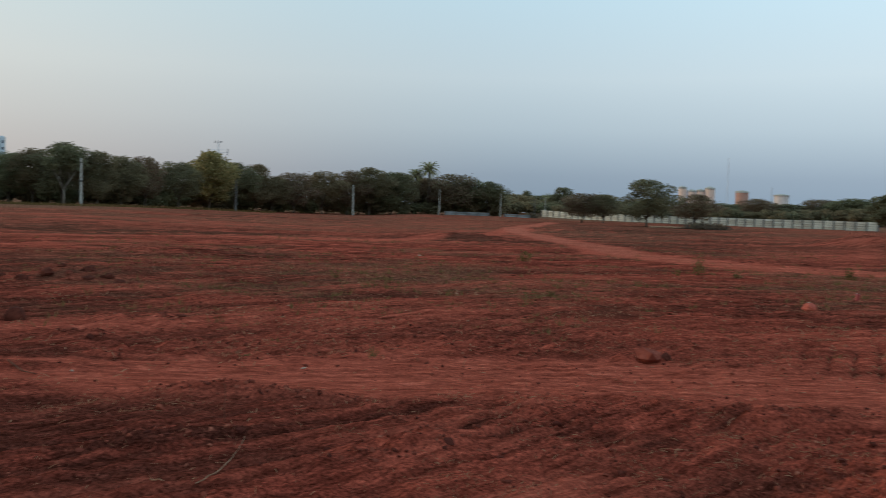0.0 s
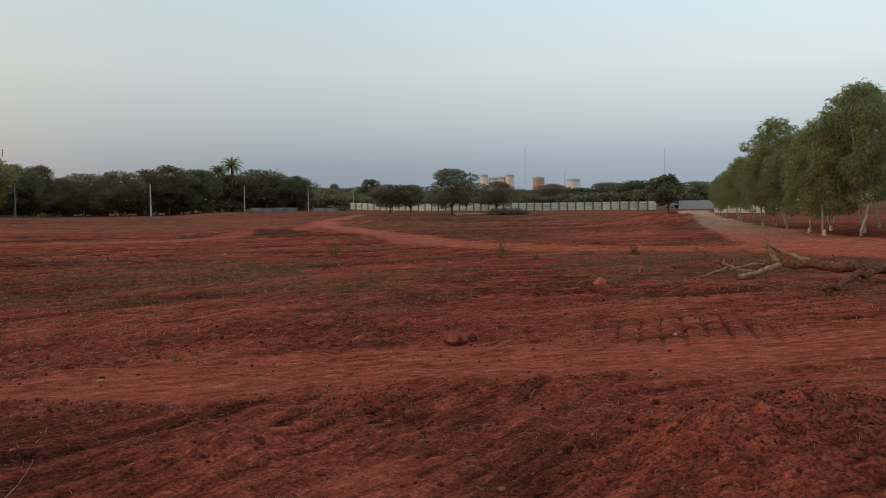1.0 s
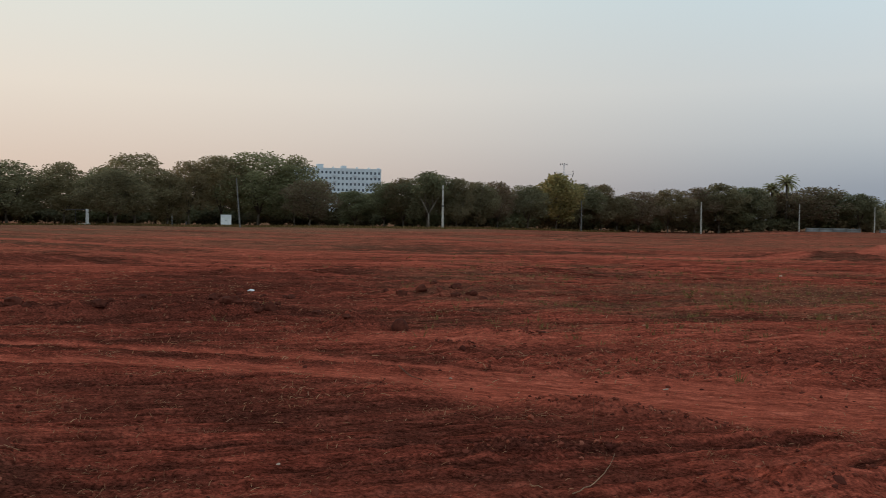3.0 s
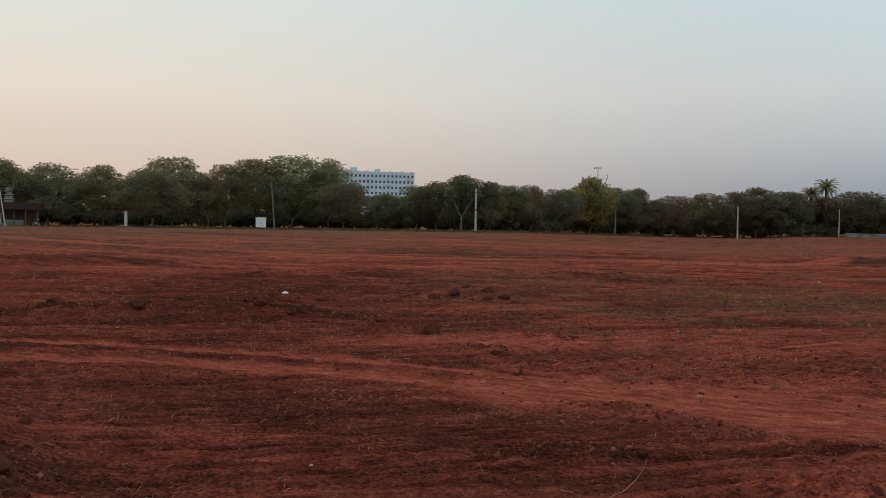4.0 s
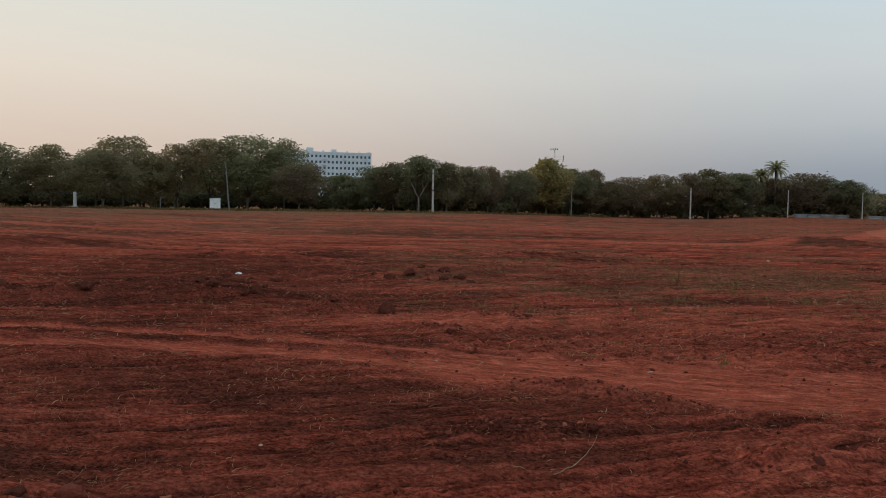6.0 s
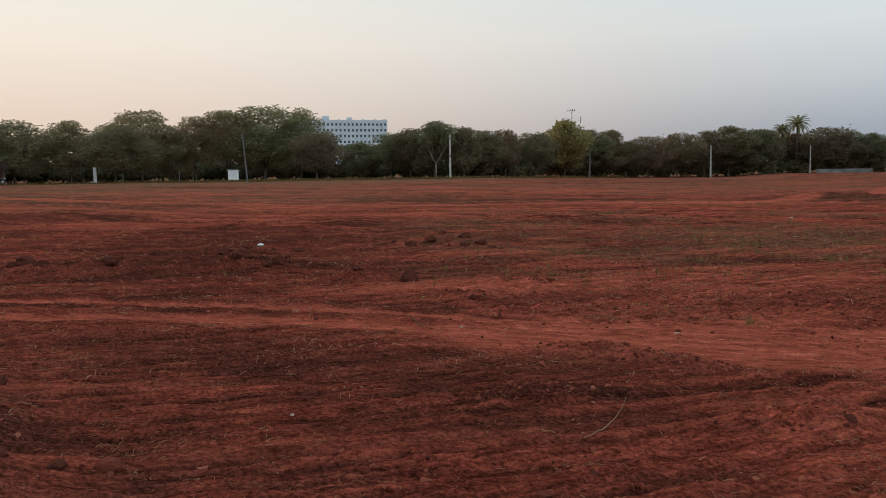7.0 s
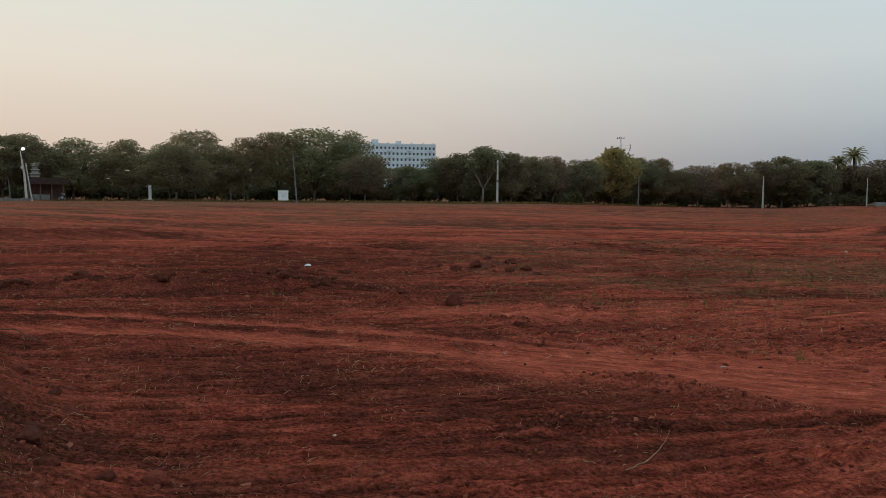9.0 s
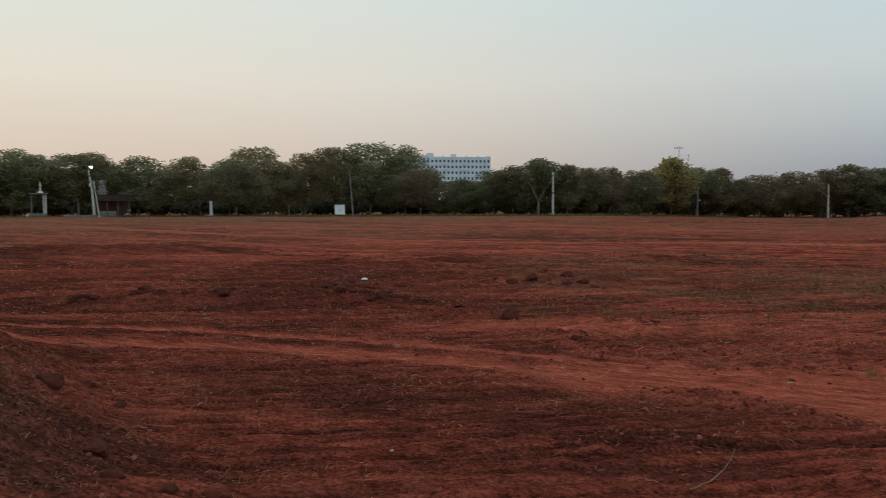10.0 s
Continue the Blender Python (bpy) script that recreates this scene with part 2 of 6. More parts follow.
def relief(x, y):
    r = np.hypot(x, y)
    tr, ro = track_mask(x, y), rough_mask(x, y)
    near = 1 - smooth(r, 60, 120)
    z = 0.10 * fbm(x * 0.12, y * 0.12, 3, 3) * smooth(r, 12, 30)
    loose = np.minimum(1, sum(heap(x, y, *h[:5], 1.2) for h in HEAPS[:5]))
    z = z + 0.06 * streaks(x, y) * (1 - 0.6 * tr) * near * (1 - 0.8 * loose)
    z = z - 0.055 * cleats(x, y) - 0.055 * ridges(x, y) * near * (1 - 0.8 * tr) * (1 - 0.8 * loose)
    z = z + (0.028 * furrows(x, y, 140) - 0.034 * furrows(x, y, 150)) * near * (1 - 0.7 * tr)
    # clods and crumbs
    z = z + (0.016 + 0.042 * ro) * fbm(x * 2.6, y * 2.6, 3, 21) * (1 - 0.85 * tr) * near
    z = z + (0.010 + 0.026 * ro + 0.03 * loose) * fbm(x * 10, y * 10, 2, 23) * (1 - 0.8 * tr) * (1 - smooth(r, 14, 34))
    z = z + (0.004 + 0.012 * ro) * np.abs(vnoise(x * 26, y * 26, 25)) * (1 - 0.7 * tr) * (1 - smooth(r, 6, 12))
    for h in HEAPS:
        z = z + heap(x, y, *h) * (1 + 0.22 * fbm(x * 1.7, y * 1.7, 3, 61))
    return z - 0.04 * tr * (1 - smooth(r, 15, 50))


def ground_z(x, y):
    return float(far_rise(np.array([x]), np.array([y]))[0] + relief(np.array([float(x)]), np.array([float(y)]))[0])


def spot(az, d):
    """A point of the plan: degrees to the left of straight ahead, metres."""
    a = radians(az)
    return -d * math.sin(a), d * math.cos(a)


def placed(az, d, turn=0.0, sx=1.0, sz=1.0, drop=0.04):
    x, y = spot(az, d)
    return pose(x, y, ground_z(x, y) - drop, 0, 0, turn) @ Matrix.Diagonal((sx, sx, sz, 1))


# ---- materials ----
def material(name):
    m = bpy.data.materials.new(name)
    m.use_nodes = True
    return m, m.node_tree.nodes, m.node_tree.links, m.node_tree.nodes["Principled BSDF"]


def ramp(nodes, links, source, stops):
    r = nodes.new("ShaderNodeValToRGB")
    while len(r.color_ramp.elements) < len(stops):
        r.color_ramp.elements.new(0.5)
    for e, (p, c) in zip(r.color_ramp.elements, stops):
        e.position, e.color = p, (*c, 1)
    links.new(source, r.inputs[0])
    return r.outputs[0]


def noise_node(nodes, links, scale, detail=4, rough=0.6, coords=None, stretch=None):
    n = nodes.new("ShaderNodeTexNoise")
    n.inputs["Scale"].default_value, n.inputs["Detail"].default_value, n.inputs["Roughness"].default_value = scale, detail, rough
    if coords is None:
        coords = nodes.new("ShaderNodeNewGeometry").outputs["Position"]
    if stretch:
        mp = nodes.new("ShaderNodeMapping")
        mp.inputs["Scale"].default_value = stretch
        links.new(coords, mp.inputs[0])
        coords = mp.outputs[0]
    links.new(coords, n.inputs["Vector"])
    return n.outputs["Fac"]


def blend(nodes, links, fac, a, b, mode="MIX"):
    m = nodes.new("ShaderNodeMix")
    m.data_type, m.blend_type = "RGBA", mode
    for slot, v in ((0, fac), (6, a), (7, b)):
        if isinstance(v, (int, float)):
            m.inputs[slot].default_value = v
        elif isinstance(v, tuple):
            m.inputs[slot].default_value = (*v, 1)
        else:
            links.new(v, m.inputs[slot])
    return m.outputs[2]


def surface(name, dark, light, scale=8.0, rough=0.8, bump=0.3, metal=0.0, detail=5, fine=60.0, depth=0.01, vary=0.0):
    """A plain surface with stains at one scale and grain at another."""
    m, nodes, links, bsdf = material(name)
    co = nodes.new("ShaderNodeTexCoord").outputs["Object"]
    n = noise_node(nodes, links, scale, detail, 0.65, co)
    g = noise_node(nodes, links, fine, 2, 0.6, co)
    col = ramp(nodes, links, n, [(0.3, dark), (0.7, light)])
    col = blend(nodes, links, 0.25, col, ramp(nodes, links, g, [(0.3, (0.25, 0.25, 0.25)), (0.7, (0.75, 0.75, 0.75))]), "OVERLAY")
    if vary:
        info = nodes.new("ShaderNodeObjectInfo").outputs["Random"]
        col = blend(nodes, links, vary, col, ramp(nodes, links, info, [(0.0, (0.2, 0.2, 0.2)), (1.0, (0.8, 0.8, 0.8))]), "OVERLAY")
    links.new(col, bsdf.inputs["Base Color"])
    bsdf.inputs["Roughness"].default_value, bsdf.inputs["Metallic"].default_value = rough, metal
    bsdf.inputs["Specular IOR Level"].default_value = 0.5 if rough < 0.7 else 0.05
    if bump:
        b = nodes.new("ShaderNodeBump")
        b.inputs["Strength"].default_value, b.inputs["Distance"].default_value = bump, depth
        links.new(g, b.inputs["Height"])
        links.new(b.outputs[0], bsdf.inputs["Normal"])
    return m


def soil_material():
    m, nodes, links, bsdf = material("red_laterite_soil")
    pos = nodes.new("ShaderNodeNewGeometry").outputs["Position"]
    at = nodes.new("ShaderNodeAttribute")
    at.attribute_name = "soil"
    sep = nodes.new("ShaderNodeSeparateColor")
    links.new(at.outputs["Color"], sep.inputs[0])
    big = noise_node(nodes, links, 0.14, 5, 0.6, pos)
    mid = noise_node(nodes, links, 1.3, 6, 0.7, pos)
    # fine drawn lines along the three ways, weighted by where each rules
    lay = nodes.new("ShaderNodeAttribute")
    lay.attribute_name = "lay"
    ways = nodes.new("ShaderNodeSeparateColor")
    links.new(lay.outputs["Color"], ways.inputs[0])
    lines = {}
    for scale, stretch in ((1.0, (1.3, 11.0, 1.0)), (1.0, (5.5, 34.0, 1.0))):
        total = None
        for k, deg in enumerate(WAYS):
            turn = nodes.new("ShaderNodeMapping")
            turn.inputs["Rotation"].default_value = (0, 0, -radians(deg))
            links.new(pos, turn.inputs[0])
            f = noise_node(nodes, links, scale, 4, 0.66, turn.outputs[0], stretch if k < 2 else (stretch[0] * 0.4, stretch[1] * 0.4, 1.0))
            mul = nodes.new("ShaderNodeMath")
            mul.operation = "MULTIPLY_ADD"
            links.new(f, mul.inputs[0])
            links.new(ways.outputs[k], mul.inputs[1])
            if total is None:
                mul.inputs[2].default_value = 0.0
            else:
                links.new(total, mul.inputs[2])
            total = mul.outputs[0]
        lines[stretch[1]] = total
    streak = lines[11.0]
    fine = noise_node(nodes, links, 34.0, 5, 0.75, pos, (0.9, 1.0, 1.0))
    base = ramp(nodes, links, mid, [(0.25, (0.215, 0.046, 0.028)), (0.5, (0.335, 0.067, 0.040)), (0.75, (0.455, 0.095, 0.057))])
    base = blend(nodes, links, 0.3, base, ramp(nodes, links, big, [(0.3, (0.32, 0.32, 0.32)), (0.7, (0.70, 0.69, 0.68))]), "OVERLAY")
    # this dark tone also carries shade painted into ridges, furrows and cleat bars
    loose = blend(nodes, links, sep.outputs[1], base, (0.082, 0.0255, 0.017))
    green = blend(nodes, links, sep.outputs[2], loose, (0.195, 0.098, 0.057))
    dust = ramp(nodes, links, streak, [(0.3, (0.38, 0.079, 0.046)), (0.7, (0.56, 0.132, 0.080))])
    far_dust = blend(nodes, links, at.outputs["Alpha"], dust, (0.50, 0.255, 0.165))
    col = blend(nodes, links, sep.outputs[0], green, far_dust)
    speck = noise_node(nodes, links, 110.0, 3, 0.7, pos)
    keep = nodes.new("ShaderNodeMapRange")
    keep.inputs["To Min"].default_value, keep.inputs["To Max"].default_value = 0.68, 0.22
    links.new(sep.outputs[0], keep.inputs[0])
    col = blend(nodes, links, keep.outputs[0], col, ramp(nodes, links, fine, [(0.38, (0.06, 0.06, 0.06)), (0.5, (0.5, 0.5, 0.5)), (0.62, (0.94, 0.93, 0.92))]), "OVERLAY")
    grit = noise_node(nodes, links, 7.0, 6, 0.75, pos, (0.7, 1.3, 1.0))
    col = blend(nodes, links, 0.34, col, ramp(nodes, links, grit, [(0.38, (0.08, 0.08, 0.08)), (0.5, (0.52, 0.52, 0.52)), (0.62, (0.92, 0.91, 0.90))]), "OVERLAY")
    col = blend(nodes, links, ramp(nodes, links, speck, [(0.66, (0, 0, 0)), (0.72, (0.8, 0.8, 0.8))]), col, (0.36, 0.19, 0.115))
    # trough shade and light on the drawn crests, painted into the colour
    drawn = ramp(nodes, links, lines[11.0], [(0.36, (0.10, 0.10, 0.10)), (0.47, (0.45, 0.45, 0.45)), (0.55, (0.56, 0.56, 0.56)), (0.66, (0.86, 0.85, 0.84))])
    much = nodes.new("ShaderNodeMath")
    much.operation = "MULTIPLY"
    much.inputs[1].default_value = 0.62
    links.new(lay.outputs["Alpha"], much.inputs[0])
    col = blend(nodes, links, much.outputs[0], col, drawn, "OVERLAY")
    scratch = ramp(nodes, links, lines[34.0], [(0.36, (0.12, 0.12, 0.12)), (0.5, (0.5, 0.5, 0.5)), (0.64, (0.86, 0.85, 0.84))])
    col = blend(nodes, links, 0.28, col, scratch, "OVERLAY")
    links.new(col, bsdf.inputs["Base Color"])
    bsdf.inputs["Roughness"].default_value = 0.95
    bsdf.inputs["Specular IOR Level"].default_value = 0.0
    b = nodes.new("ShaderNodeBump")
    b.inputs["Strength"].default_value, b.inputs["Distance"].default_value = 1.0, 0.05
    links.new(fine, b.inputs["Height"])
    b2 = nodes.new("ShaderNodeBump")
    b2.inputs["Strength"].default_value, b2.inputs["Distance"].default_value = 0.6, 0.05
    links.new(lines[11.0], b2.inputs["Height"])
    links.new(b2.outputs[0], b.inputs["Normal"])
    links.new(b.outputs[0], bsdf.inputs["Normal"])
    return m


def leaf_material(name, stops, vary=0.35):
    m, nodes, links, bsdf = material(name)
    isl = nodes.new("ShaderNodeNewGeometry").outputs["Random Per Island"]
    info = nodes.new("ShaderNodeObjectInfo").outputs["Random"]
    col = ramp(nodes, links, isl, stops)
    tint = ramp(nodes, links, info, [(0.0, (0.50, 0.36, 0.28)), (0.3, (0.52, 0.45, 0.36)), (0.6, (0.42, 0.45, 0.38)), (1.0, (0.44, 0.56, 0.38))])
    col = blend(nodes, links, vary, col, tint, "OVERLAY")
    links.new(col, bsdf.inputs["Base Color"])
    bsdf.inputs["Roughness"].default_value = 0.75
    bsdf.inputs["Specular IOR Level"].default_value = 0.1
    tr = nodes.new("ShaderNodeBsdfTranslucent")
    links.new(col, tr.inputs[0])
    mx = nodes.new("ShaderNodeMixShader")
    mx.inputs[0].default_value = 0.56
    links.new(bsdf.outputs[0], mx.inputs[1])
    links.new(tr.outputs[0], mx.inputs[2])
    links.new(mx.outputs[0], nodes["Material Output"].inputs[0])
    return m


SOIL = soil_material()
LEAF = leaf_material("belt_leaves", [(0.0, (0.16, 0.142, 0.090)), (0.5, (0.21, 0.185, 0.115)), (0.85, (0.25, 0.215, 0.13)), (1.0, (0.28, 0.215, 0.135))], 0.5)
# brown-green of these trees, lightened further to stand in for sunset haze
LEAF_DUSTY_HAZED = leaf_material("dusty_brown_green_leaves_hazed", [(0.0, (0.225, 0.200, 0.120)), (0.5, (0.27, 0.235, 0.142)), (0.85, (0.30, 0.255, 0.152)), (1.0, (0.33, 0.25, 0.157))], 0.45)
LEAF_RUST = leaf_material("rusty_leaves", [(0.0, (0.17, 0.115, 0.08)), (0.6, (0.25, 0.165, 0.11)), (1.0, (0.20, 0.18, 0.10))], 0.15)
LEAF_OLIVE = leaf_material("olive_leaves", [(0.0, (0.22, 0.20, 0.085)), (0.6, (0.32, 0.27, 0.115)), (1.0, (0.38, 0.29, 0.135))], 0.15)
LEAF_EUC = leaf_material("eucalyptus_leaves", [(0.0, (0.135, 0.165, 0.078)), (0.5, (0.25, 0.268, 0.118)), (0.85, (0.40, 0.375, 0.155)), (1.0, (0.46, 0.30, 0.18))], 0.25)
LEAF_PALM = leaf_material("palm_leaves", [(0.0, (0.28, 0.28, 0.16)), (1.0, (0.42, 0.37, 0.21))], 0.1)
LEAF_WEED = leaf_material("weed_leaves", [(0.0, (0.125, 0.083, 0.030)), (0.6, (0.185, 0.122, 0.045)), (1.0, (0.29, 0.165, 0.075))], 0.0)
STRAW = leaf_material("dry_straw", [(0.0, (0.25, 0.095, 0.050)), (0.6, (0.38, 0.185, 0.098)), (1.0, (0.52, 0.31, 0.18))], 0.0)
BARK = surface("grey_brown_bark", (0.07, 0.055, 0.042), (0.17, 0.135, 0.10), 5, 0.9, 0.6)
BARK_PALE = surface("pale_eucalyptus_bark", (0.20, 0.15, 0.115), (0.44, 0.37, 0.30), 4, 0.85, 0.4)
LIME = surface("lime_wash", (0.38, 0.34, 0.28), (0.60, 0.555, 0.48), 7, 0.9, 0.3)
CONCRETE = surface("weathered_concrete", (0.33, 0.305, 0.265), (0.54, 0.505, 0.445), 3, 0.9, 0.4)
CONCRETE_DARK = surface("dark_concrete", (0.11, 0.105, 0.10), (0.20, 0.19, 0.18), 3, 0.9, 0.4)
CLOD = surface("red_soil_clod", (0.12, 0.029, 0.019), (0.25, 0.064, 0.040), 9, 0.95, 0.8, vary=0.4)


# ---- mesh helpers ----
def mesh_of(name, verts, faces, mat, smooth_shade=False):
    me = bpy.data.meshes.new(name)
    verts, faces = np.asarray(verts, np.float32), np.asarray(faces, np.int32)
    n, k = faces.shape
    me.vertices.add(len(verts))
    me.vertices.foreach_set("co", verts.ravel())
    me.loops.add(n * k)
    me.loops.foreach_set("vertex_index", faces.ravel())
    me.polygons.add(n)
    me.polygons.foreach_set("loop_start", np.arange(n, dtype=np.int32) * k)
    me.polygons.foreach_set("use_smooth", np.full(n, smooth_shade))
    me.materials.append(mat)
    me.update(calc_edges=True)
    return me


def part(name, bm, mat, parent=None, label="", smooth_shade=False):
    me = bpy.data.meshes.new(name)
    bmesh.ops.recalc_face_normals(bm, faces=bm.faces)
    bm.to_mesh(me)
    bm.free()
    if smooth_shade:
        me.polygons.foreach_set("use_smooth", np.full(len(me.polygons), True))
    me.materials.append(mat)
    ob = new(name, me)
    ob.parent = parent
    return tagged(ob, label)


def box(bm, x0, y0, z0, x1, y1, z1, bevel=0.0):
    m = Matrix.Translation(((x0 + x1) / 2, (y0 + y1) / 2, (z0 + z1) / 2)) @ Matrix.Diagonal((abs(x1 - x0), abs(y1 - y0), abs(z1 - z0), 1))
    made = bmesh.ops.create_cube(bm, size=1, matrix=m)
    if bevel:
        es = {e for v in made["verts"] for e in v.link_edges}
        bmesh.ops.bevel(bm, geom=list(es), offset=bevel, segments=1, affect="EDGES")
    return bm


def boxed(*dims, bevel=0.0):
    return box(bmesh.new(), *dims, bevel=bevel)


def tube(bm, points, radii, sides=7):
    """A tapered tube through points."""
    pts = [Vector(p) for p in points]
    rings, a = [], None
    for i, p in enumerate(pts):
        d = (pts[min(i + 1, len(pts) - 1)] - pts[max(i - 1, 0)]).normalized()
        a = d.orthogonal().normalized() if a is None else (a - d * a.dot(d)).normalized()
        b = d.cross(a)
        rings.append([bm.verts.new(p + (a * math.cos(2 * math.pi * k / sides) + b * math.sin(2 * math.pi * k / sides)) * radii[i]) for k in range(sides)])
    for r, s in zip(rings, rings[1:]):
        for k in range(sides):
            bm.faces.new((r[k], r[(k + 1) % sides], s[(k + 1) % sides], s[k]))
    bm.faces.new(rings[0][::-1])
    bm.faces.new(rings[-1])
    return bm


def holder(name, m, label, category, group=""):
    e = new(name)
    e.empty_display_size = 0.2
    e.matrix_world = m
    return tagged(e, label, category, group)


def rod(bm, a, b, r0, r1=None, sides=8):
    return tube(bm, [a, b], [r0, r0 if r1 is None else r1], sides)


# ---- ground ----
def rings_of():
    out, r = [0.0, 0.5, 1.0, 1.5, 2.0], 2.4
    while r < 4200:
        out.append(r)
        r += max(0.014, r * (0.0050 if r < 30 else 0.010 if r < 120 else 0.03))
    return np.array(out)


def build_ground():
    angles = np.concatenate([np.arange(-180, -48, 1.5), np.arange(-48, 66, 0.16), np.arange(66, 180, 1.5)])
    rad = rings_of()
    a, r = np.meshgrid(np.radians(angles), rad)
    x, y = -r * np.sin(a), r * np.cos(a)
    z = far_rise(x, y) + relief(x, y) * (1 - smooth(r, 300, 600))
    n, k = x.shape
    idx = np.arange(n * k).reshape(n, k)
    nxt = np.roll(idx, -1, axis=1)
    faces = np.stack([idx[:-1], idx[1:], nxt[1:], nxt[:-1]], -1).reshape(-1, 4)[:, ::-1]
    me = mesh_of("ground", np.stack([x, y, z], -1).reshape(-1, 3), faces, SOIL, True)
    st, r = streaks(x, y), np.hypot(x, y)
    az = np.degrees(np.arctan2(-x, y))
    tr = track_mask(x, y)
    tr = (1 - 0.9 * np.clip(cleats(x, y), 0, 1)) * np.clip(tr * (0.9 + 0.35 * fbm(x * 0.8, y * 0.8, 3, 81)) + 0.3 * compact(x, y) * (1 - cleats(x, y)) + 0.35 * smooth(fbm(x * 0.045, y * 0.32, 4, 35), 0.12, 0.4) * smooth(r, 18, 30) * (1 - smooth(r, 95, 120)) + 0.5 * smooth(st, 0.08, 0.36) * (1 - smooth(r, 90, 140)) * (1 - 0.8 * moist(x, y)), 0, 1)
    ro = rough_mask(x, y)
    verge = smooth(r + 7 * fbm(x * 0.05, y * 0.05, 3, 92), 74, 98) * smooth(az, 12, 26)
    dusty = smooth(-az, 17, 27) * smooth(r, 22, 40) * (1 - smooth(r, 120, 160)) * (0.7 + 0.5 * fbm(x * 0.08, y * 0.2, 3, 93))
    west = 0.9 * smooth(r, 20, 48) * smooth(az, 14, 36) * (0.8 + 0.5 * fbm(x * 0.07, y * 0.2, 3, 94))
    tr = np.clip(tr + 0.45 * dusty, 0, 1) * (1 - 0.75 * verge) * (1 - 0.45 * np.clip(west, 0, 1))
    field_dark = smooth(fbm(x * 0.05 + 7, y * 0.14, 4, 33), 0.0, 0.4) * smooth(r, 14, 26) * (1 - smooth(r, 95, 120)) * (1 - 0.7 * np.clip(dusty, 0, 1)) * (1 - 0.7 * verge)
    # dark band beside the near rut: its shaded side put into the colour
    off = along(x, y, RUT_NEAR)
    rut_shade = smooth(off, 0.16, 0.26) * (1 - smooth(off, 0.42, 0.6)) * (1 - smooth(r, 14, 20)) * (1 - smooth(x, -5, -3.4))
    # shade of the thin ridges is painted in as darker soil
    ro = np.clip(0.05 + 0.45 * ro + 0.85 * moist(x, y) - 0.3 * compact(x, y) - 1.35 * st + 0.45 * fbm(x * 3.1, y * 3.1, 3, 83) + 0.8 * ridges(x, y) + 0.15 * smooth(r, 18, 30) * (1 - smooth(r, 60, 85)) * smooth(az, 34, 48) + 0.5 * rut_shade + 0.9 * field_dark - 0.6 * heap(x, y, *HEAPS[0][:5], 1.0), 0, 1) * (1 - 0.85 * tr)
    mo, ba = moist(x, y), bare(x, y)
    # lumpy ground before the panel wall; eucalyptus row's shade put into soil colour
    litter = np.maximum(0.5 * smooth(-az, 6, 10) * (1 - smooth(-az, 24, 28)) * smooth(r, 33, 42) * (1 - smooth(r, 120, 140)), 0.75 * smooth(-az, 27, 30) * smooth(r, 27, 34))
    litter = litter * (0.8 + 0.5 * fbm(x * 0.25, y * 0.5, 3, 69)) * (1 - track_mask(x, y))
    tr, ro = tr * (1 - 0.6 * litter), np.clip(ro + litter, 0, 1)
    tr = np.clip(np.maximum(tr * (1 - 0.9 * mo), 0.95 * track_mask(x, y)) + 0.6 * ba, 0, 1)
    ro = np.maximum(ro, 0.8 * mo * (1 - track_mask(x, y))) * (1 - 0.7 * ba)
    # trough shade of cleats and furrows, and lit crests, put into the colour
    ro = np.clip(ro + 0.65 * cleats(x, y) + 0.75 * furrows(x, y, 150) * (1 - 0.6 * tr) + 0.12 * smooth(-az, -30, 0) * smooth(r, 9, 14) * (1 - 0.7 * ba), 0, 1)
    tr = np.clip(tr + 0.6 * furrows(x, y, 140) * (1 - 0.6 * moist(x, y)), 0, 1)
    gr = smooth(fbm(x * 0.16 + 3, y * 0.26, 4, 91) + 0.3 * fbm(x * 0.9, y * 1.8, 3, 90), -0.22, 0.34) * smooth(r, 9, 16) * (1 - smooth(az, 24, 34)) * (1 - 0.7 * tr) * (1 - 0.8 * ba) * (1 - smooth(r, 46, 80))
    gr = np.maximum(gr, 0.9 * heap(x, y, *HEAPS[1][:5], 1.0))
    gr = np.maximum(gr, 0.6 * smooth(r, 30, 46) * (1 - smooth(az, 26, 34)) * (0.75 + 0.6 * fbm(x * 0.06, y * 0.2, 3, 89)) * (1 - 0.6 * tr)) * (1 - 0.9 * mo * (r > 8))
    gr = np.maximum(gr, 0.95 * verge * (1 - 0.2 * smooth(az, 47, 52)))
    gr = np.maximum(gr, west * (1 - mo))
    gr = np.maximum(gr, smooth(r, 150, 200))
    road = (1 - smooth(along(x, y, HAUL_ROAD), 1.6, 3.0)) * smooth(r, 26, 62)
    road = np.maximum(road, 0.15 * (1 - smooth(along(x, y, BRANCH_EAST), 0.5, 1.5)) * smooth(r, 22, 40))
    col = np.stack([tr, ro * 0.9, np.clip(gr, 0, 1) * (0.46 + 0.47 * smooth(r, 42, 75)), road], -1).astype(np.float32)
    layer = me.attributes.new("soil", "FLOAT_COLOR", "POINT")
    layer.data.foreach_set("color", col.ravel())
    heaped = sum(heap(x, y, *h[:5], 1.2) for h in HEAPS[:5])
    ways = np.stack([*way_weights(x, y), np.clip(1 - 0.85 * np.minimum(1, heaped) - 0.35 * mo - 0.6 * tr, 0, 1)], -1).astype(np.float32)
    me.attributes.new("lay", "FLOAT_COLOR", "POINT").data.foreach_set("color", ways.ravel())
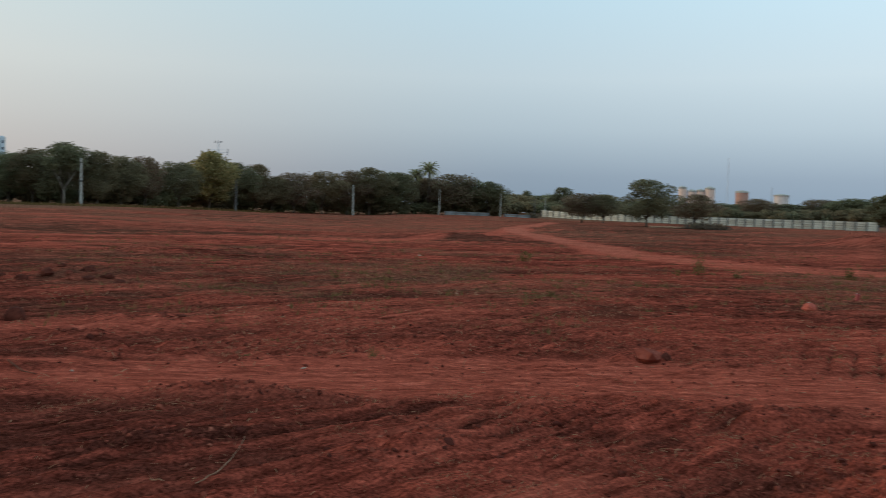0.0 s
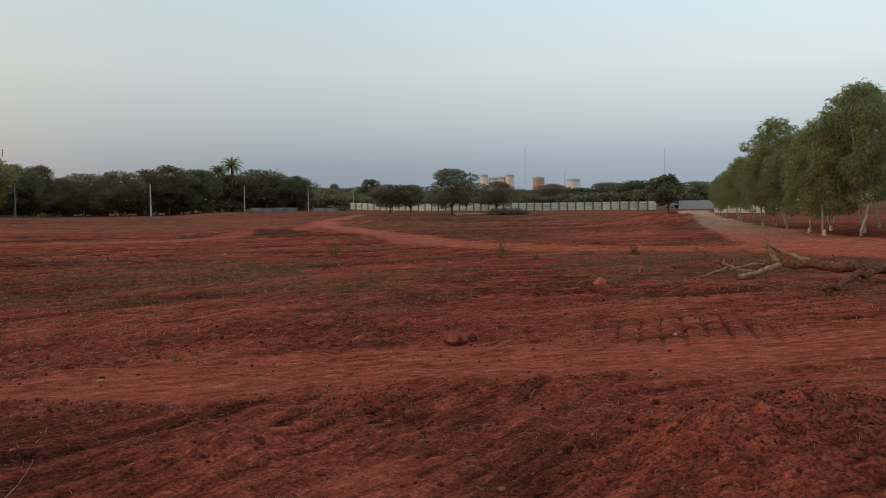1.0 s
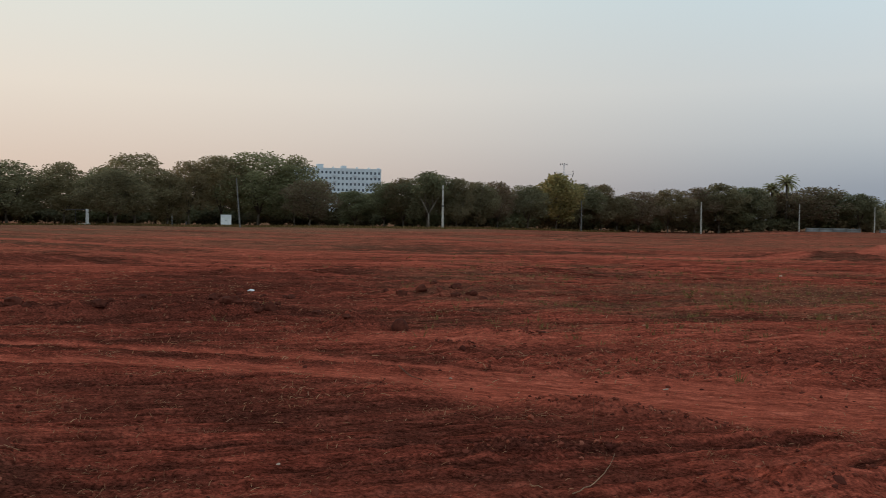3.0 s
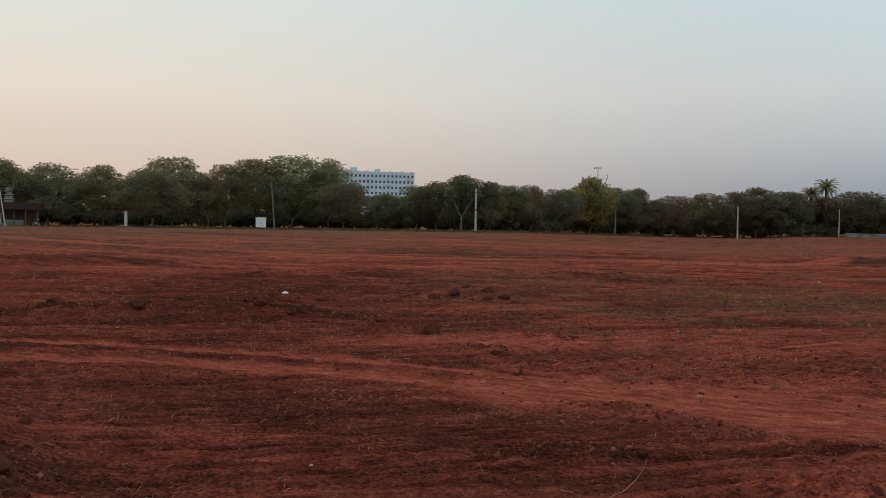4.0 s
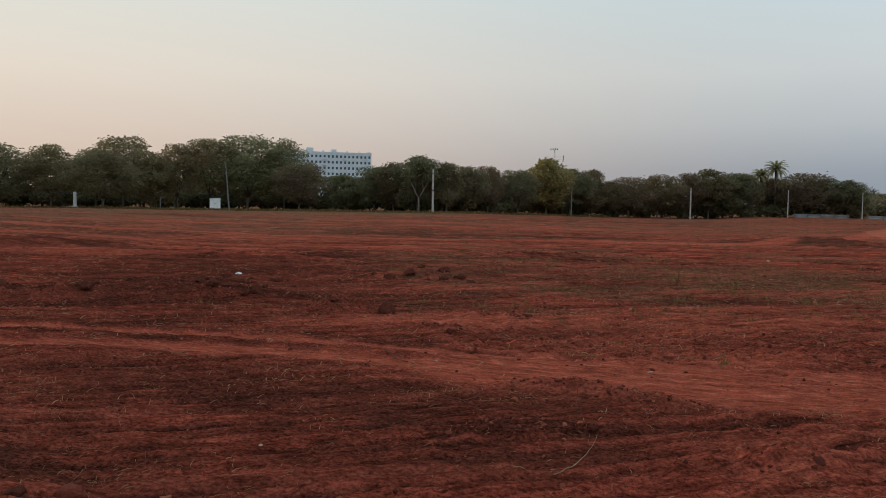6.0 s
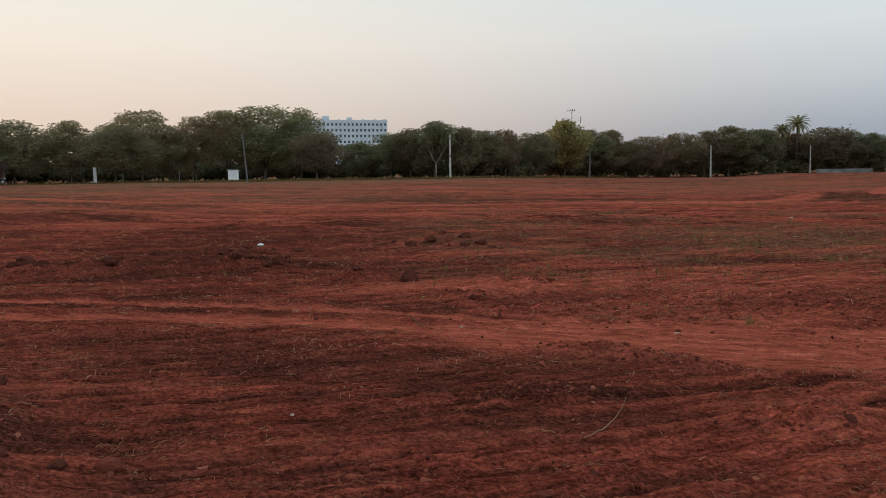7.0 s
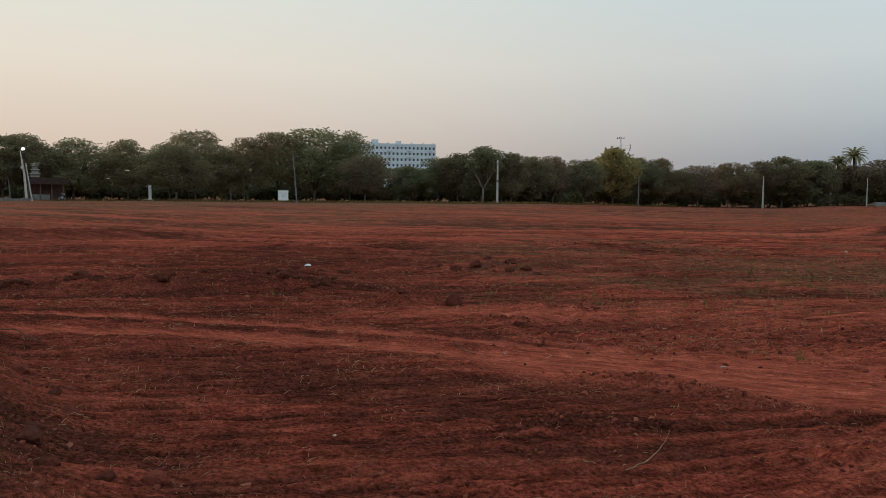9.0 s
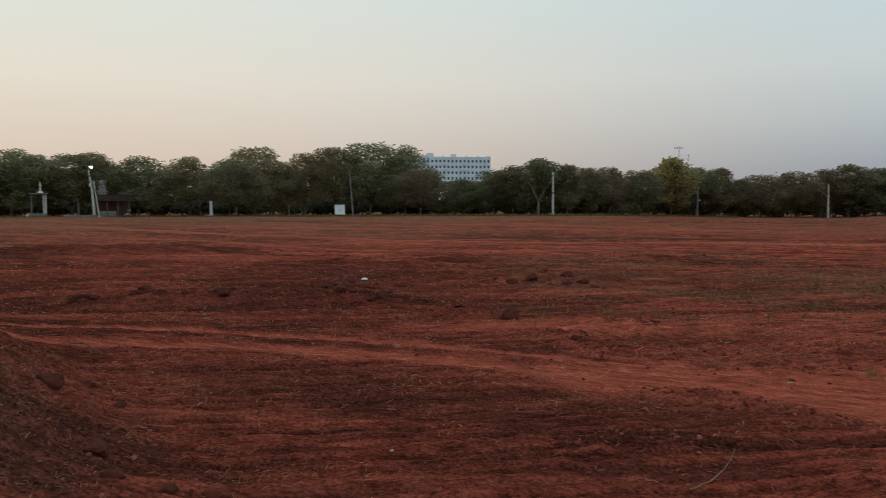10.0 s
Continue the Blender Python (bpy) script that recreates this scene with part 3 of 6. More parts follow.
    return tagged(new("ground", me), "bare red laterite field, graded, rutted and dusty", "ground", kind="structure")


ground = build_ground()


# ---- trees ----
def leaf_cloud(rng, centres, sizes, count, length, width, droop=0.0, shell=0.45):
    """Rhombic leaves scattered through the outer part of clumps."""
    c, s = np.asarray(centres, float), np.asarray(sizes, float)
    w = (s[:, 0] * s[:, 1] * s[:, 2]) ** (2 / 3)
    pick = rng.choice(len(c), count, p=w / w.sum())
    d = rng.normal(size=(count, 3))
    d /= np.linalg.norm(d, axis=1)[:, None]
    rad = shell + (1 - shell) * rng.random(count) ** 0.6
    rad *= 1 + 0.22 * rng.normal(size=count) * (rng.random(count) < 0.25)
    p = c[pick] + d * s[pick] * rad[:, None]
    t = rng.normal(size=(count, 3)) + d * 0.5
    t[:, 2] -= droop * 2
    t /= np.linalg.norm(t, axis=1)[:, None]
    b = np.cross(t, rng.normal(size=(count, 3)))
    b /= np.linalg.norm(b, axis=1)[:, None] + 1e-9
    sc = (0.6 + 0.8 * rng.random(count))[:, None]
    l, h = t * length * sc, b * width * 0.5 * sc
    v = np.stack([p, p + l * 0.45 + h, p + l, p + l * 0.45 - h], 1).reshape(-1, 3)
    return v, np.arange(count * 4).reshape(-1, 4)


def tree(name, seed, mat, bark, label, height=9.0, spread=3.6, trunk=1.6, leaves=3900, leaf=(0.40, 0.30), clumps=16, r0=0.16, droop=0.0, slim=1.0, stems=1, wash=0.0, low=0.16, lump=1.0, bend=0.03):
    """A tree of unit plan at the origin: trunk with limbs, crown of leaf clumps."""
    rng = np.random.default_rng(seed)
    root = holder(name, Matrix.Identity(4), label, "tree")
    bm = bmesh.new()
    centres, sizes = [], []
    for s in range(stems):
        a0 = rng.random() * 6.28
        lean = 0.10 if stems == 1 else 0.28
        fork = Vector((math.cos(a0) * lean * trunk, math.sin(a0) * lean * trunk, trunk))
        foot = Vector((math.cos(a0) * 0.18 * (stems > 1), math.sin(a0) * 0.18 * (stems > 1), -0.3))
        rr = r0 / stems ** 0.4
        tube(bm, [foot, foot.lerp(fork, 0.3) + Vector((bend, bend * 0.7, 0)), foot.lerp(fork, 0.65) - Vector((bend * 0.6, 0, 0)), fork], [rr * 1.35, rr, rr * 0.88, rr * 0.8], 8)
        for k in range(5 if stems == 1 else 3):
            az = a0 + 6.28 * k / (5 if stems == 1 else 3) + rng.normal() * 0.3
            reach, top = spread * (0.35 + 0.3 * rng.random()), height * (0.55 + 0.33 * rng.random())
            tip = Vector((math.cos(az) * reach * slim, math.sin(az) * reach * slim, top))
            mid = fork.lerp(tip, 0.5) + Vector((math.cos(az) * 0.25, math.sin(az) * 0.25, 0.1))
            tube(bm, [fork - Vector((0, 0, 0.1)), mid, tip], [rr * 0.6, rr * 0.38, 0.025], 6)
            for q in range(2):
                e = mid + Vector((rng.normal() * 0.3 * spread, rng.normal() * 0.3 * spread, height * 0.14 * rng.random()))
                tube(bm, [mid, mid.lerp(e, 0.5) + Vector((0, 0, 0.12)), e], [rr * 0.28, rr * 0.18, 0.015], 5)
    part("trunk", bm, bark, root, smooth_shade=True)
    if wash:
        bm = bmesh.new()
        tube(bm, [(0, 0, -0.1), (0.02, 0.01, wash * 0.5), (0.03, 0.02, wash)], [r0 * 1.45, r0 * 1.25, r0 * 1.15], 9)
        part("lime_band", bm, LIME, root, "white lime wash round the foot of the trunk")
    zlow = height * low
    for k in range(clumps):
        f = (k + 0.5) / clumps
        z = zlow + (height - zlow) * f ** 0.9
        prof = math.sin(math.pi * min(1.0, 0.16 + 0.80 * f)) ** 0.75
        az, rad = k * 2.4 + rng.normal() * 0.4, spread * 0.75 * prof * math.sqrt(0.15 + 0.85 * rng.random())
        q = lump * spread * (0.20 + 0.30 * rng.random()) * (0.62 + 0.38 * prof)
        centres.append((math.cos(az) * rad * slim, math.sin(az) * rad * slim, min(z, height - q * 0.6)))
        sizes.append((q, q, q * (0.75 + 0.4 * droop + 0.2 * rng.random())))
    v, f = leaf_cloud(rng, centres, sizes, leaves, *leaf, droop=droop)
    wide = np.percentile(np.abs(v[:, :2]), 96)
    v[:, :2] *= spread / wide
    v[:, 2] = zlow * 0.85 + (v[:, 2] - np.percentile(v[:, 2], 0.5)) * (height - zlow * 0.85) / (np.percentile(v[:, 2], 99.7) - np.percentile(v[:, 2], 0.5))
    crown = new("crown", mesh_of("crown", v, f, mat))
    crown.parent = root
    return root


def grove(kinds, rows, group, base_h, base_w, rng, wider=1.12):
    """Copies of a few kinds of tree at (bearing, distance, top, width)."""
    for i, (az, d, top, w) in enumerate(rows):
        kind = kinds[i % len(kinds)]
        x, y = spot(az, d)
        h = top - ground_z(x, y)
        m = placed(az, d, rng.random() * 360, w * wider / base_w, h / base_h)
        tagged(copy_thing(kind, m), group=group)


rng = np.random.default_rng(7)
BROAD = "broad dark green tree with a dense rounded crown"
kinds = [tree("tree", 11 + k, LEAF, BARK, BROAD, low=(0.2, 0.3, 0.34, 0.24)[k], clumps=30, lump=0.85, leaves=11000, leaf=(0.20, 0.15)) for k in range(4)]
# western crowns, their leaf colour paled for haze towards the sunset
dusty = [tree("tree", 111 + k, LEAF_DUSTY_HAZED, BARK, "broad tree with a dusty brown-green crown, paled for haze", low=(0.16, 0.26, 0.3, 0.2)[k], clumps=36, lump=0.78, leaves=11000, leaf=(0.19, 0.145)) for k in range(4)]
backs = [tree("tree", 21 + k, LEAF if k else LEAF_DUSTY_HAZED, BARK, BROAD, low=0.10, leaves=5000, leaf=(0.32, 0.24)) for k in range(3)]
lone = tree("tree", 51, LEAF, BARK, "young rounded tree on a bare stem upon a soil mound", low=0.34, clumps=26, lump=0.75, trunk=2.6, r0=0.2, leaves=4200, leaf=(0.42, 0.3))
rust = [tree("tree", 31 + k, LEAF_RUST, BARK, "broad tree with thinning rust-brown leaves", leaves=9000, leaf=(0.21, 0.155), low=0.26, clumps=28, lump=0.85) for k in range(2)]
olive = [tree("tree", 41, LEAF_OLIVE, BARK, "round-headed olive yellow tree rising over the belt", leaves=7000, leaf=(0.34, 0.25), low=0.2, clumps=26)]
WEST = [(60.0, 139, 10.8, 8.7), (58.6, 139, 10.0, 6.8), (56.6, 138, 10.3, 8.7), (55.3, 138, 10.5, 6.7), (52.6, 137, 10.0, 9.5), (49.4, 136, 10.0, 7.6), (46.8, 136, 9.6, 6.6), (45.1, 135, 11.7, 8.5),
        (43.1, 136, 9.4, 5.7), (41.7, 137, 11.0, 5.7), (39.6, 138, 12.0, 6.7), (37.2, 139, 12.8, 10.6), (34.7, 140, 12.5, 6.8), (64, 140, 10.5, 9), (62, 141, 10.2, 8)]
NORTH = [(30.5, 133, 6.6, 5.6), (28.5, 131, 7.9, 6.4), (27.1, 129, 8.5, 5.4), (25.4, 126, 9.4, 7.0), (23.4, 126, 8.4, 5.2), (21.9, 130, 8.1, 5.4), (18.4, 140, 8.1, 5.8), (14.7, 151, 8.9, 6.3),
         (13.3, 155, 9.0, 5.4), (12.2, 158, 7.0, 5.5), (8.8, 167, 8.6, 7.0), (5.5, 175, 10.1, 8.5), (4.0, 178, 9.4, 7.4), (3.2, 179, 9.4, 6.2), (-1.6, 185, 8.6, 6.4), (-2.9, 185, 8.3, 6.4)]
RUSTY = [(33.7, 130, 8.0, 6.4), (20.5, 134, 8.4, 5.6), (10.8, 161, 7.9, 6.7), (7.1, 172, 9.2, 7.2), (-0.3, 183, 9.6, 9.0), (1.6, 187, 8.8, 8.5)]
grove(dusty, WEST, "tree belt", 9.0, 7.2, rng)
grove(kinds, NORTH, "tree belt", 9.0, 7.2, rng)
grove(rust, RUSTY, "tree belt", 9.0, 7.2, rng)
grove(olive, [(16.4, 146, 10.4, 7.1)], "tree belt", 9.0, 7.2, rng)
# second row that closes the belt
second = []
for k in range(34):
    az = 64 - k * 2.02
    d = float(np.interp(az, [-4, 7, 15, 24, 35, 64], [194, 184, 163, 137, 152, 152])) + rng.normal() * 2
    top = float(np.interp(az, [-4, 3, 12, 16, 24, 29, 33, 36, 40, 47, 64], [7, 8.6, 6.6, 8.4, 7.6, 6.2, 7.0, 11, 10.5, 8.6, 9.2])) + rng.normal() * 0.4
    second.append((az, d, top, 7.5 + rng.random() * 2))
grove(backs, second, "tree belt behind", 9.0, 7.2, rng)

# trees beyond and in front of the panel wall
far_rows = []
for k in range(26):
    az = -4.5 - k * 1.08
    far_rows.append((az, 236 + rng.random() * 45, 6.2 + rng.random() * 1.6 - 1.3 * (-24 < az < -14.5), 9 + rng.random() * 5))
grove(backs, far_rows, "trees beyond the wall", 9.0, 7.2, rng)
grove(kinds, [(-8.0, 250, 9.5, 6.3), (-5.5, 250, 8.2, 3.2), (-26.5, 235, 7.6, 12)], "trees beyond the wall", 9.0, 7.2, rng)
grove(rust, [(-20.7, 230, 7.0, 7), (-21.5, 236, 6.6, 6), (-24.6, 240, 7.4, 8), (-16.9, 158, 5.9, 7.3), (-9.4, 160, 5.6, 6.9)], "trees beyond the wall", 9.0, 7.2, rng)
grove(kinds[1:], [(-10.9, 160, 5.5, 6.2)], "trees at the wall", 9.0, 7.2, rng)
grove(kinds, [(-13.8, 125, 7.0, 6.6)], "lone trees", 9.0, 7.2, rng)
grove([lone], [(-28.7, 60, 3.5, 2.3)], "lone trees", 9.0, 7.2, rng)
grove(kinds[1:], [(46.4, 125, 8.6, 7.6)], "lone trees", 9.0, 7.2, rng)
for k in (*kinds, *dusty, *backs, *rust, *olive, lone):
    for o in (*k.children_recursive, k):
        bpy.data.objects.remove(o)

# eucalyptus row along the haul road
EUC = "young eucalyptus with drooping green leaves and a pale trunk"
eucs = [tree("eucalyptus", 61 + k, LEAF_EUC, BARK_PALE, EUC, height=7.2, spread=1.65, trunk=1.7, leaves=15000, leaf=(0.15, 0.034), clumps=54, r0=0.07, droop=0.7, stems=1 + k % 2, wash=0.4 * (k == 0), low=(0.2, 0.26, 0.3)[k], lump=0.55, bend=0.10) for k in range(3)]
# the tree at (29.5, 28.5) is out of view, added for shadow and edge
ROW = [(24.5, 30.9, 6.0), (25.2, 29.7, 7.2), (27.1, 31.6, 7.3), (26.0, 33.9, 5.6), (29.2, 39.8, 5.9), (30.4, 42.7, 7.1), (29.3, 42.3, 5.2), (35.9, 54.6, 5.5), (38.0, 58.0, 5.3), (44.9, 70.7, 5.1), (46.3, 73.5, 4.9),
       (33.0, 47.5, 5.9), (29.5, 28.5, 7.6), (31.0, 33.5, 6.9), (33.5, 38.0, 7.6), (37.0, 46.0, 7.0), (50.5, 81.0, 4.8), (42.0, 62.0, 5.6), (28.5, 35.5, 6.0), (32.0, 44.0, 6.0)]
for i, (x, y, h) in enumerate(ROW):
    s = (h - 0.35) * 0.95 / 7.2
    tagged(copy_thing(eucs[i % 3], pose(x, y, ground_z(x, y) - 0.03, 0, 0, rng.random() * 360) @ Matrix.Diagonal((s * 1.08, s * 1.08, s, 1))), group="eucalyptus row")
for k in eucs:
    for o in (*k.children_recursive, k):
        bpy.data.objects.remove(o)

# undergrowth that darkens the foot of the belt
def shrub_kind(seed):
    g = np.random.default_rng(seed)
    root = holder("shrub", Matrix.Identity(4), "low dark green shrub under the tree belt", "shrub")
    bm = bmesh.new()
    for k in range(6):
        a = k * 1.05
        tube(bm, [(0, 0, -0.2), (math.cos(a) * 0.5, math.sin(a) * 0.5, 0.9), (math.cos(a) * 1.3, math.sin(a) * 1.3, 1.9)], [0.05, 0.035, 0.012], 5)
    part("stem", bm, BARK, root)
    c = [(g.normal() * 1.2, g.normal() * 1.2, 0.7 + g.random() * 1.3) for _ in range(9)]
    v, f = leaf_cloud(g, c, [(0.95, 0.95, 0.8)] * 9, 1100, 0.42, 0.34)
    v[:, 2] = np.maximum(v[:, 2], 0.02)
    crown = new("crown", mesh_of("crown", v, f, LEAF))
    crown.parent = root
    return root


shrubs = [shrub_kind(201), shrub_kind(202)]
for k in range(62):
    az = 64 - k * 1.11
    if az < -4.2:
        break
    d = float(np.interp(az, [-4, 7, 15, 24, 35, 64], [188, 177, 156, 131, 149, 149])) + rng.normal() * 1.5
    s = 0.85 + rng.random() * 0.5
    tagged(copy_thing(shrubs[k % 2], placed(az, d, rng.random() * 360, s * 1.2, s)), group="undergrowth")
for k in range(30):
    d = 222 + rng.random() * 6
    tagged(copy_thing(shrubs[k % 2], placed(-3.8 - k * 0.9, d, rng.random() * 360, 1.5, 1.2 + 0.4 * rng.random())), group="undergrowth")
for k in shrubs:
    for o in (*k.children_recursive, k):
        bpy.data.objects.remove(o)

# ---- palms ----
def palm(az, d, top, span):
    root = holder("palm_tree", placed(az, d), "tall palm with arching fronds above the belt", "palm")
    h = top - ground_z(*spot(az, d)) - span * 0.35
    bm = bmesh.new()
    tube(bm, [(0, 0, -0.2), (0.15, 0, h * 0.5), (0.05, 0.1, h)], [0.28, 0.22, 0.2], 9)
    part("trunk", bm, BARK, root, smooth_shade=True)
    g = np.random.default_rng(5)
    for k in range(34):
        a, up = k * 2.4, 1.5 - 1.7 * (k / 34)
        n, bm = 9, bmesh.new()
        spine, p, ang = [], Vector((0.05, 0.1, h)), up
        for i in range(n + 1):
            spine.append(p.copy())
            step = span * 0.5 / n
            p = p + Vector((math.cos(a) * math.cos(ang), math.sin(a) * math.cos(ang), math.sin(ang))) * step
            ang -= 0.15
        tube(bm, spine, [0.035 - 0.003 * i for i in range(n + 1)], 4)
        across = Vector((-math.sin(a), math.cos(a), 0))
        for i in range(1, n + 1):
            for sgn in (-1, 1):
                for q in (0, 0.5):
                    b0 = spine[i].lerp(spine[i - 1], q)
                    tip = b0 + across * sgn * 0.55 * (1 - 0.05 * i) + (spine[i] - spine[i - 1]) * 0.9 - Vector((0, 0, 0.16))
                    w = (spine[i] - spine[i - 1]).normalized() * 0.15
                    bm.faces.new([bm.verts.new(c) for c in (b0 - w, b0 + w, tip)])
        part("frond", bm, LEAF_PALM, root)


palm(1.4, 183, 12.4, 5.4)
palm(2.3, 183, 10.7, 4.2)

# ---- poles ----
def pole(az, d, top, lean=0.0, width=0.24, dark=False, band=False, label="slim square concrete pole standing at the field's edge"):
    x, y = spot(az, d)
    z = ground_z(x, y)
    root = holder("concrete_pole", pose(x, y, z, 0, 0, az) @ pose(0, 0, 0, 0, lean, 0), label, "pole", "poles along the belt")
    h = top - z
    bm = bmesh.new()
    made = box(bm, -width / 2, -width / 2, -0.5, width / 2, width / 2, h)
    for v in bm.verts:
        if v.co.z > 0:
            v.co.x *= 0.62
            v.co.y *= 0.62
    bmesh.ops.bevel(bm, geom=list(bm.edges), offset=0.02, segments=1, affect="EDGES")
    part("shaft", bm, CONCRETE_DARK if dark else CONCRETE, root)
    if band:
        part("band", boxed(-width * 0.48, -width * 0.48, h * 0.5, width * 0.48, width * 0.48, h * 0.5 + 0.28, bevel=0.01), CONCRETE_DARK, root, "dark painted band")
        part("clamp", boxed(-width * 0.36, -width * 0.36, h * 0.9, width * 0.36, width * 0.36, h * 0.9 + 0.1, bevel=0.01), CONCRETE_DARK, root, "rusty steel clamp")
    return root


pole(38.38, 117, 7.5, lean=-4.2, width=0.22, dark=True, label="leaning grey concrete pole beside a white cabinet")
pole(24.35, 117, 7.0, width=0.34, band=True)
pole(14.63, 142, 5.65, width=0.22, dark=True)
pole(6.65, 165, 6.1, width=0.34)
pole(0.58, 174, 5.95, width=0.22)
pole(-3.73, 177, 5.5, width=0.22)
pole(-6.85, 205, 5.6, width=0.22)
pole(-6.1, 205, 5.0, width=0.2, dark=True)
pole(56.2, 135, 4.6, lean=-4, width=0.2, dark=True, label="short leaning grey post before the trees")
pole(42.8, 126, 2.4, width=0.14, dark=True, label="short weathered fence post in dry grass")
pole(41.9, 126, 1.4, width=0.16, dark=True, label="short weathered fence post in dry grass")

GALV = surface("galvanised_steel", (0.34, 0.34, 0.34), (0.52, 0.52, 0.52), 6, 0.45, 0.1, 0.8)
STEEL_DARK = surface("dark_steel", (0.05, 0.05, 0.055), (0.10, 0.10, 0.105), 8, 0.5, 0.15, 0.5)
WHITE = surface("white_paint", (0.66, 0.65, 0.62), (0.82, 0.81, 0.79), 3, 0.6, 0.15)
RUBBER = surface("black_rubber", (0.018, 0.018, 0.018), (0.035, 0.035, 0.035), 20, 0.8, 0.3)


def glow(name, colour, power):
    m, nodes, links, bsdf = material(name)
    bsdf.inputs["Base Color"].default_value = (*colour, 1)
    bsdf.inputs["Emission Color"].default_value = (*colour, 1)
    bsdf.inputs["Emission Strength"].default_value = power
    return m


LAMP = glow("lit_lamp_glass", (0.95, 1.0, 0.97), 14.0)


def street_lamp(az, d, top):
    x, y = spot(az, d)
    z = ground_z(x, y)
    h = top - z
    root = holder("street_lamp", pose(x, y, z, 0, 0, az), "pale concrete lamp pole with a lit white lamp and stay", "street lamp")
    bm = bmesh.new()
    tube(bm, [(0, 0, -0.4), (-0.22, 0, h * 0.5), (-0.5, 0, h * 0.78)], [0.17, 0.14, 0.11], 8)
    part("shaft", bm, CONCRETE, root)
    part("stay", rod(bmesh.new(), (0.62, 0, -0.3), (-0.05, 0, h * 0.72), 0.09, 0.07), CONCRETE, root, "slanting concrete stay")
    bm = bmesh.new()
    tube(bm, [(-0.5, 0, h * 0.76), (-0.62, -0.02, h * 0.93), (-0.4, -0.2, h * 0.985)], [0.07, 0.06, 0.05], 7)
    part("arm", bm, GALV, root)
    bm = boxed(-0.55, -0.5, h * 0.985, -0.05, -0.12, h * 1.0 + 0.1, bevel=0.05)
    head = part("lamp_head", bm, GALV, root)
    bm = bmesh.new()
    bmesh.ops.create_uvsphere(bm, u_segments=16, v_segments=10, radius=0.19, matrix=Matrix.Translation((-0.3, -0.42, h * 0.985 - 0.02)) @ Matrix.Diagonal((1, 0.8, 0.8, 1)))
    part("lamp_glass", bm, LAMP, head, "lit white lamp glass", True)
    part("switch_box", boxed(-0.62, -0.3, h * 0.60, -0.3, -0.12, h * 0.66, bevel=0.02), GALV, root, "small grey switch box")


street_lamp(55.3, 117, 7.45)

# ---- panel wall along the far side ----
PANEL = surface("precast_panel", (0.46, 0.415, 0.33), (0.66, 0.61, 0.49), 1.2, 0.9, 0.3, vary=0.35)


PANEL_GREY = surface("grey_precast_panel", (0.16, 0.165, 0.165), (0.27, 0.275, 0.27), 1.2, 0.9, 0.3, vary=0.35)


def panel_wall(ax, ay, bx, by, height, step, rows, label, mat=PANEL):
    root = holder("boundary_wall", Matrix.Identity(4), label, "wall")
    root["kind"] = "structure"
    n = round(math.hypot(bx - ax, by - ay) / step)
    turn = math.degrees(math.atan2(by - ay, bx - ax))
    step = math.hypot(bx - ax, by - ay) / n
    post = boxed(-0.13, -0.13, -0.4, 0.13, 0.13, height + 0.04, bevel=0.02)
    post_ob = part("post", post, CONCRETE_DARK, root)
    plank_h = height / rows
    plank_ob = part("plank", boxed(0.135, -0.025, 0.02, step - 0.135, 0.025, plank_h - 0.02, bevel=0.01), mat, root)
    for i in range(n + 1):
        x, y = ax + (bx - ax) * i / n, ay + (by - ay) * i / n
        z = ground_z(x, y)
        p = post_ob if i == 0 else post_ob.copy()
        if i:
            scene.collection.objects.link(p)
        p.matrix_world = pose(x, y, z, 0, 0, turn)
        if i < n:
            for k in range(rows):
                q = plank_ob if i == k == 0 else plank_ob.copy()
                if i or k:
                    scene.collection.objects.link(q)
                q.matrix_world = pose(x, y, z + k * plank_h, 0, 0, turn)
    return root


panel_wall(79.8, 150.5, 24.5, 211.0, 1.72, 2.0, 4, "long pale precast panel wall with grey posts")
panel_wall(9.0, 175.5, -0.5, 176.0, 0.75, 2.2, 2, "low grey precast panel wall before dark trees", PANEL_GREY)
panel_wall(18.0, 178.0, 12.6, 178.0, 0.7, 2.2, 2, "low grey precast panel wall before dark trees", PANEL_GREY)


def sheet_gate():
    root = holder("sheet_fence", Matrix.Identity(4), "grey corrugated metal sheet fence beside the haul road", "fence")
    a, b = Vector((*spot(-29.35, 168), 0)), Vector((*spot(-31.6, 168), 0))
    n, turn = 5, math.degrees(math.atan2(b.y - a.y, b.x - a.x))
    w = (b - a).length / n
    for i in range(n):
        p = a.lerp(b, i / n)
        bm, m = bmesh.new(), 24
        top = [bm.verts.new((w * k / m, 0.03 * (k % 2), 1.75)) for k in range(m + 1)]
        low = [bm.verts.new((w * k / m, 0.03 * (k % 2), -0.3)) for k in range(m + 1)]
        for k in range(m):
            bm.faces.new((low[k], low[k + 1], top[k + 1], top[k]))
        sh = part("sheet", bm, GALV, root)
        sh.matrix_world = pose(p.x, p.y, ground_z(p.x, p.y), 0, 0, turn)
        ps = part("post", boxed(-0.05, 0.05, -0.4, 0.05, 0.15, 1.85, bevel=0.01), STEEL_DARK, root)
        ps.matrix_world = sh.matrix_world.copy()


sheet_gate()
CREAM = surface("cream_plaster", (0.55, 0.48, 0.34), (0.74, 0.67, 0.50), 1.5, 0.9, 0.2)


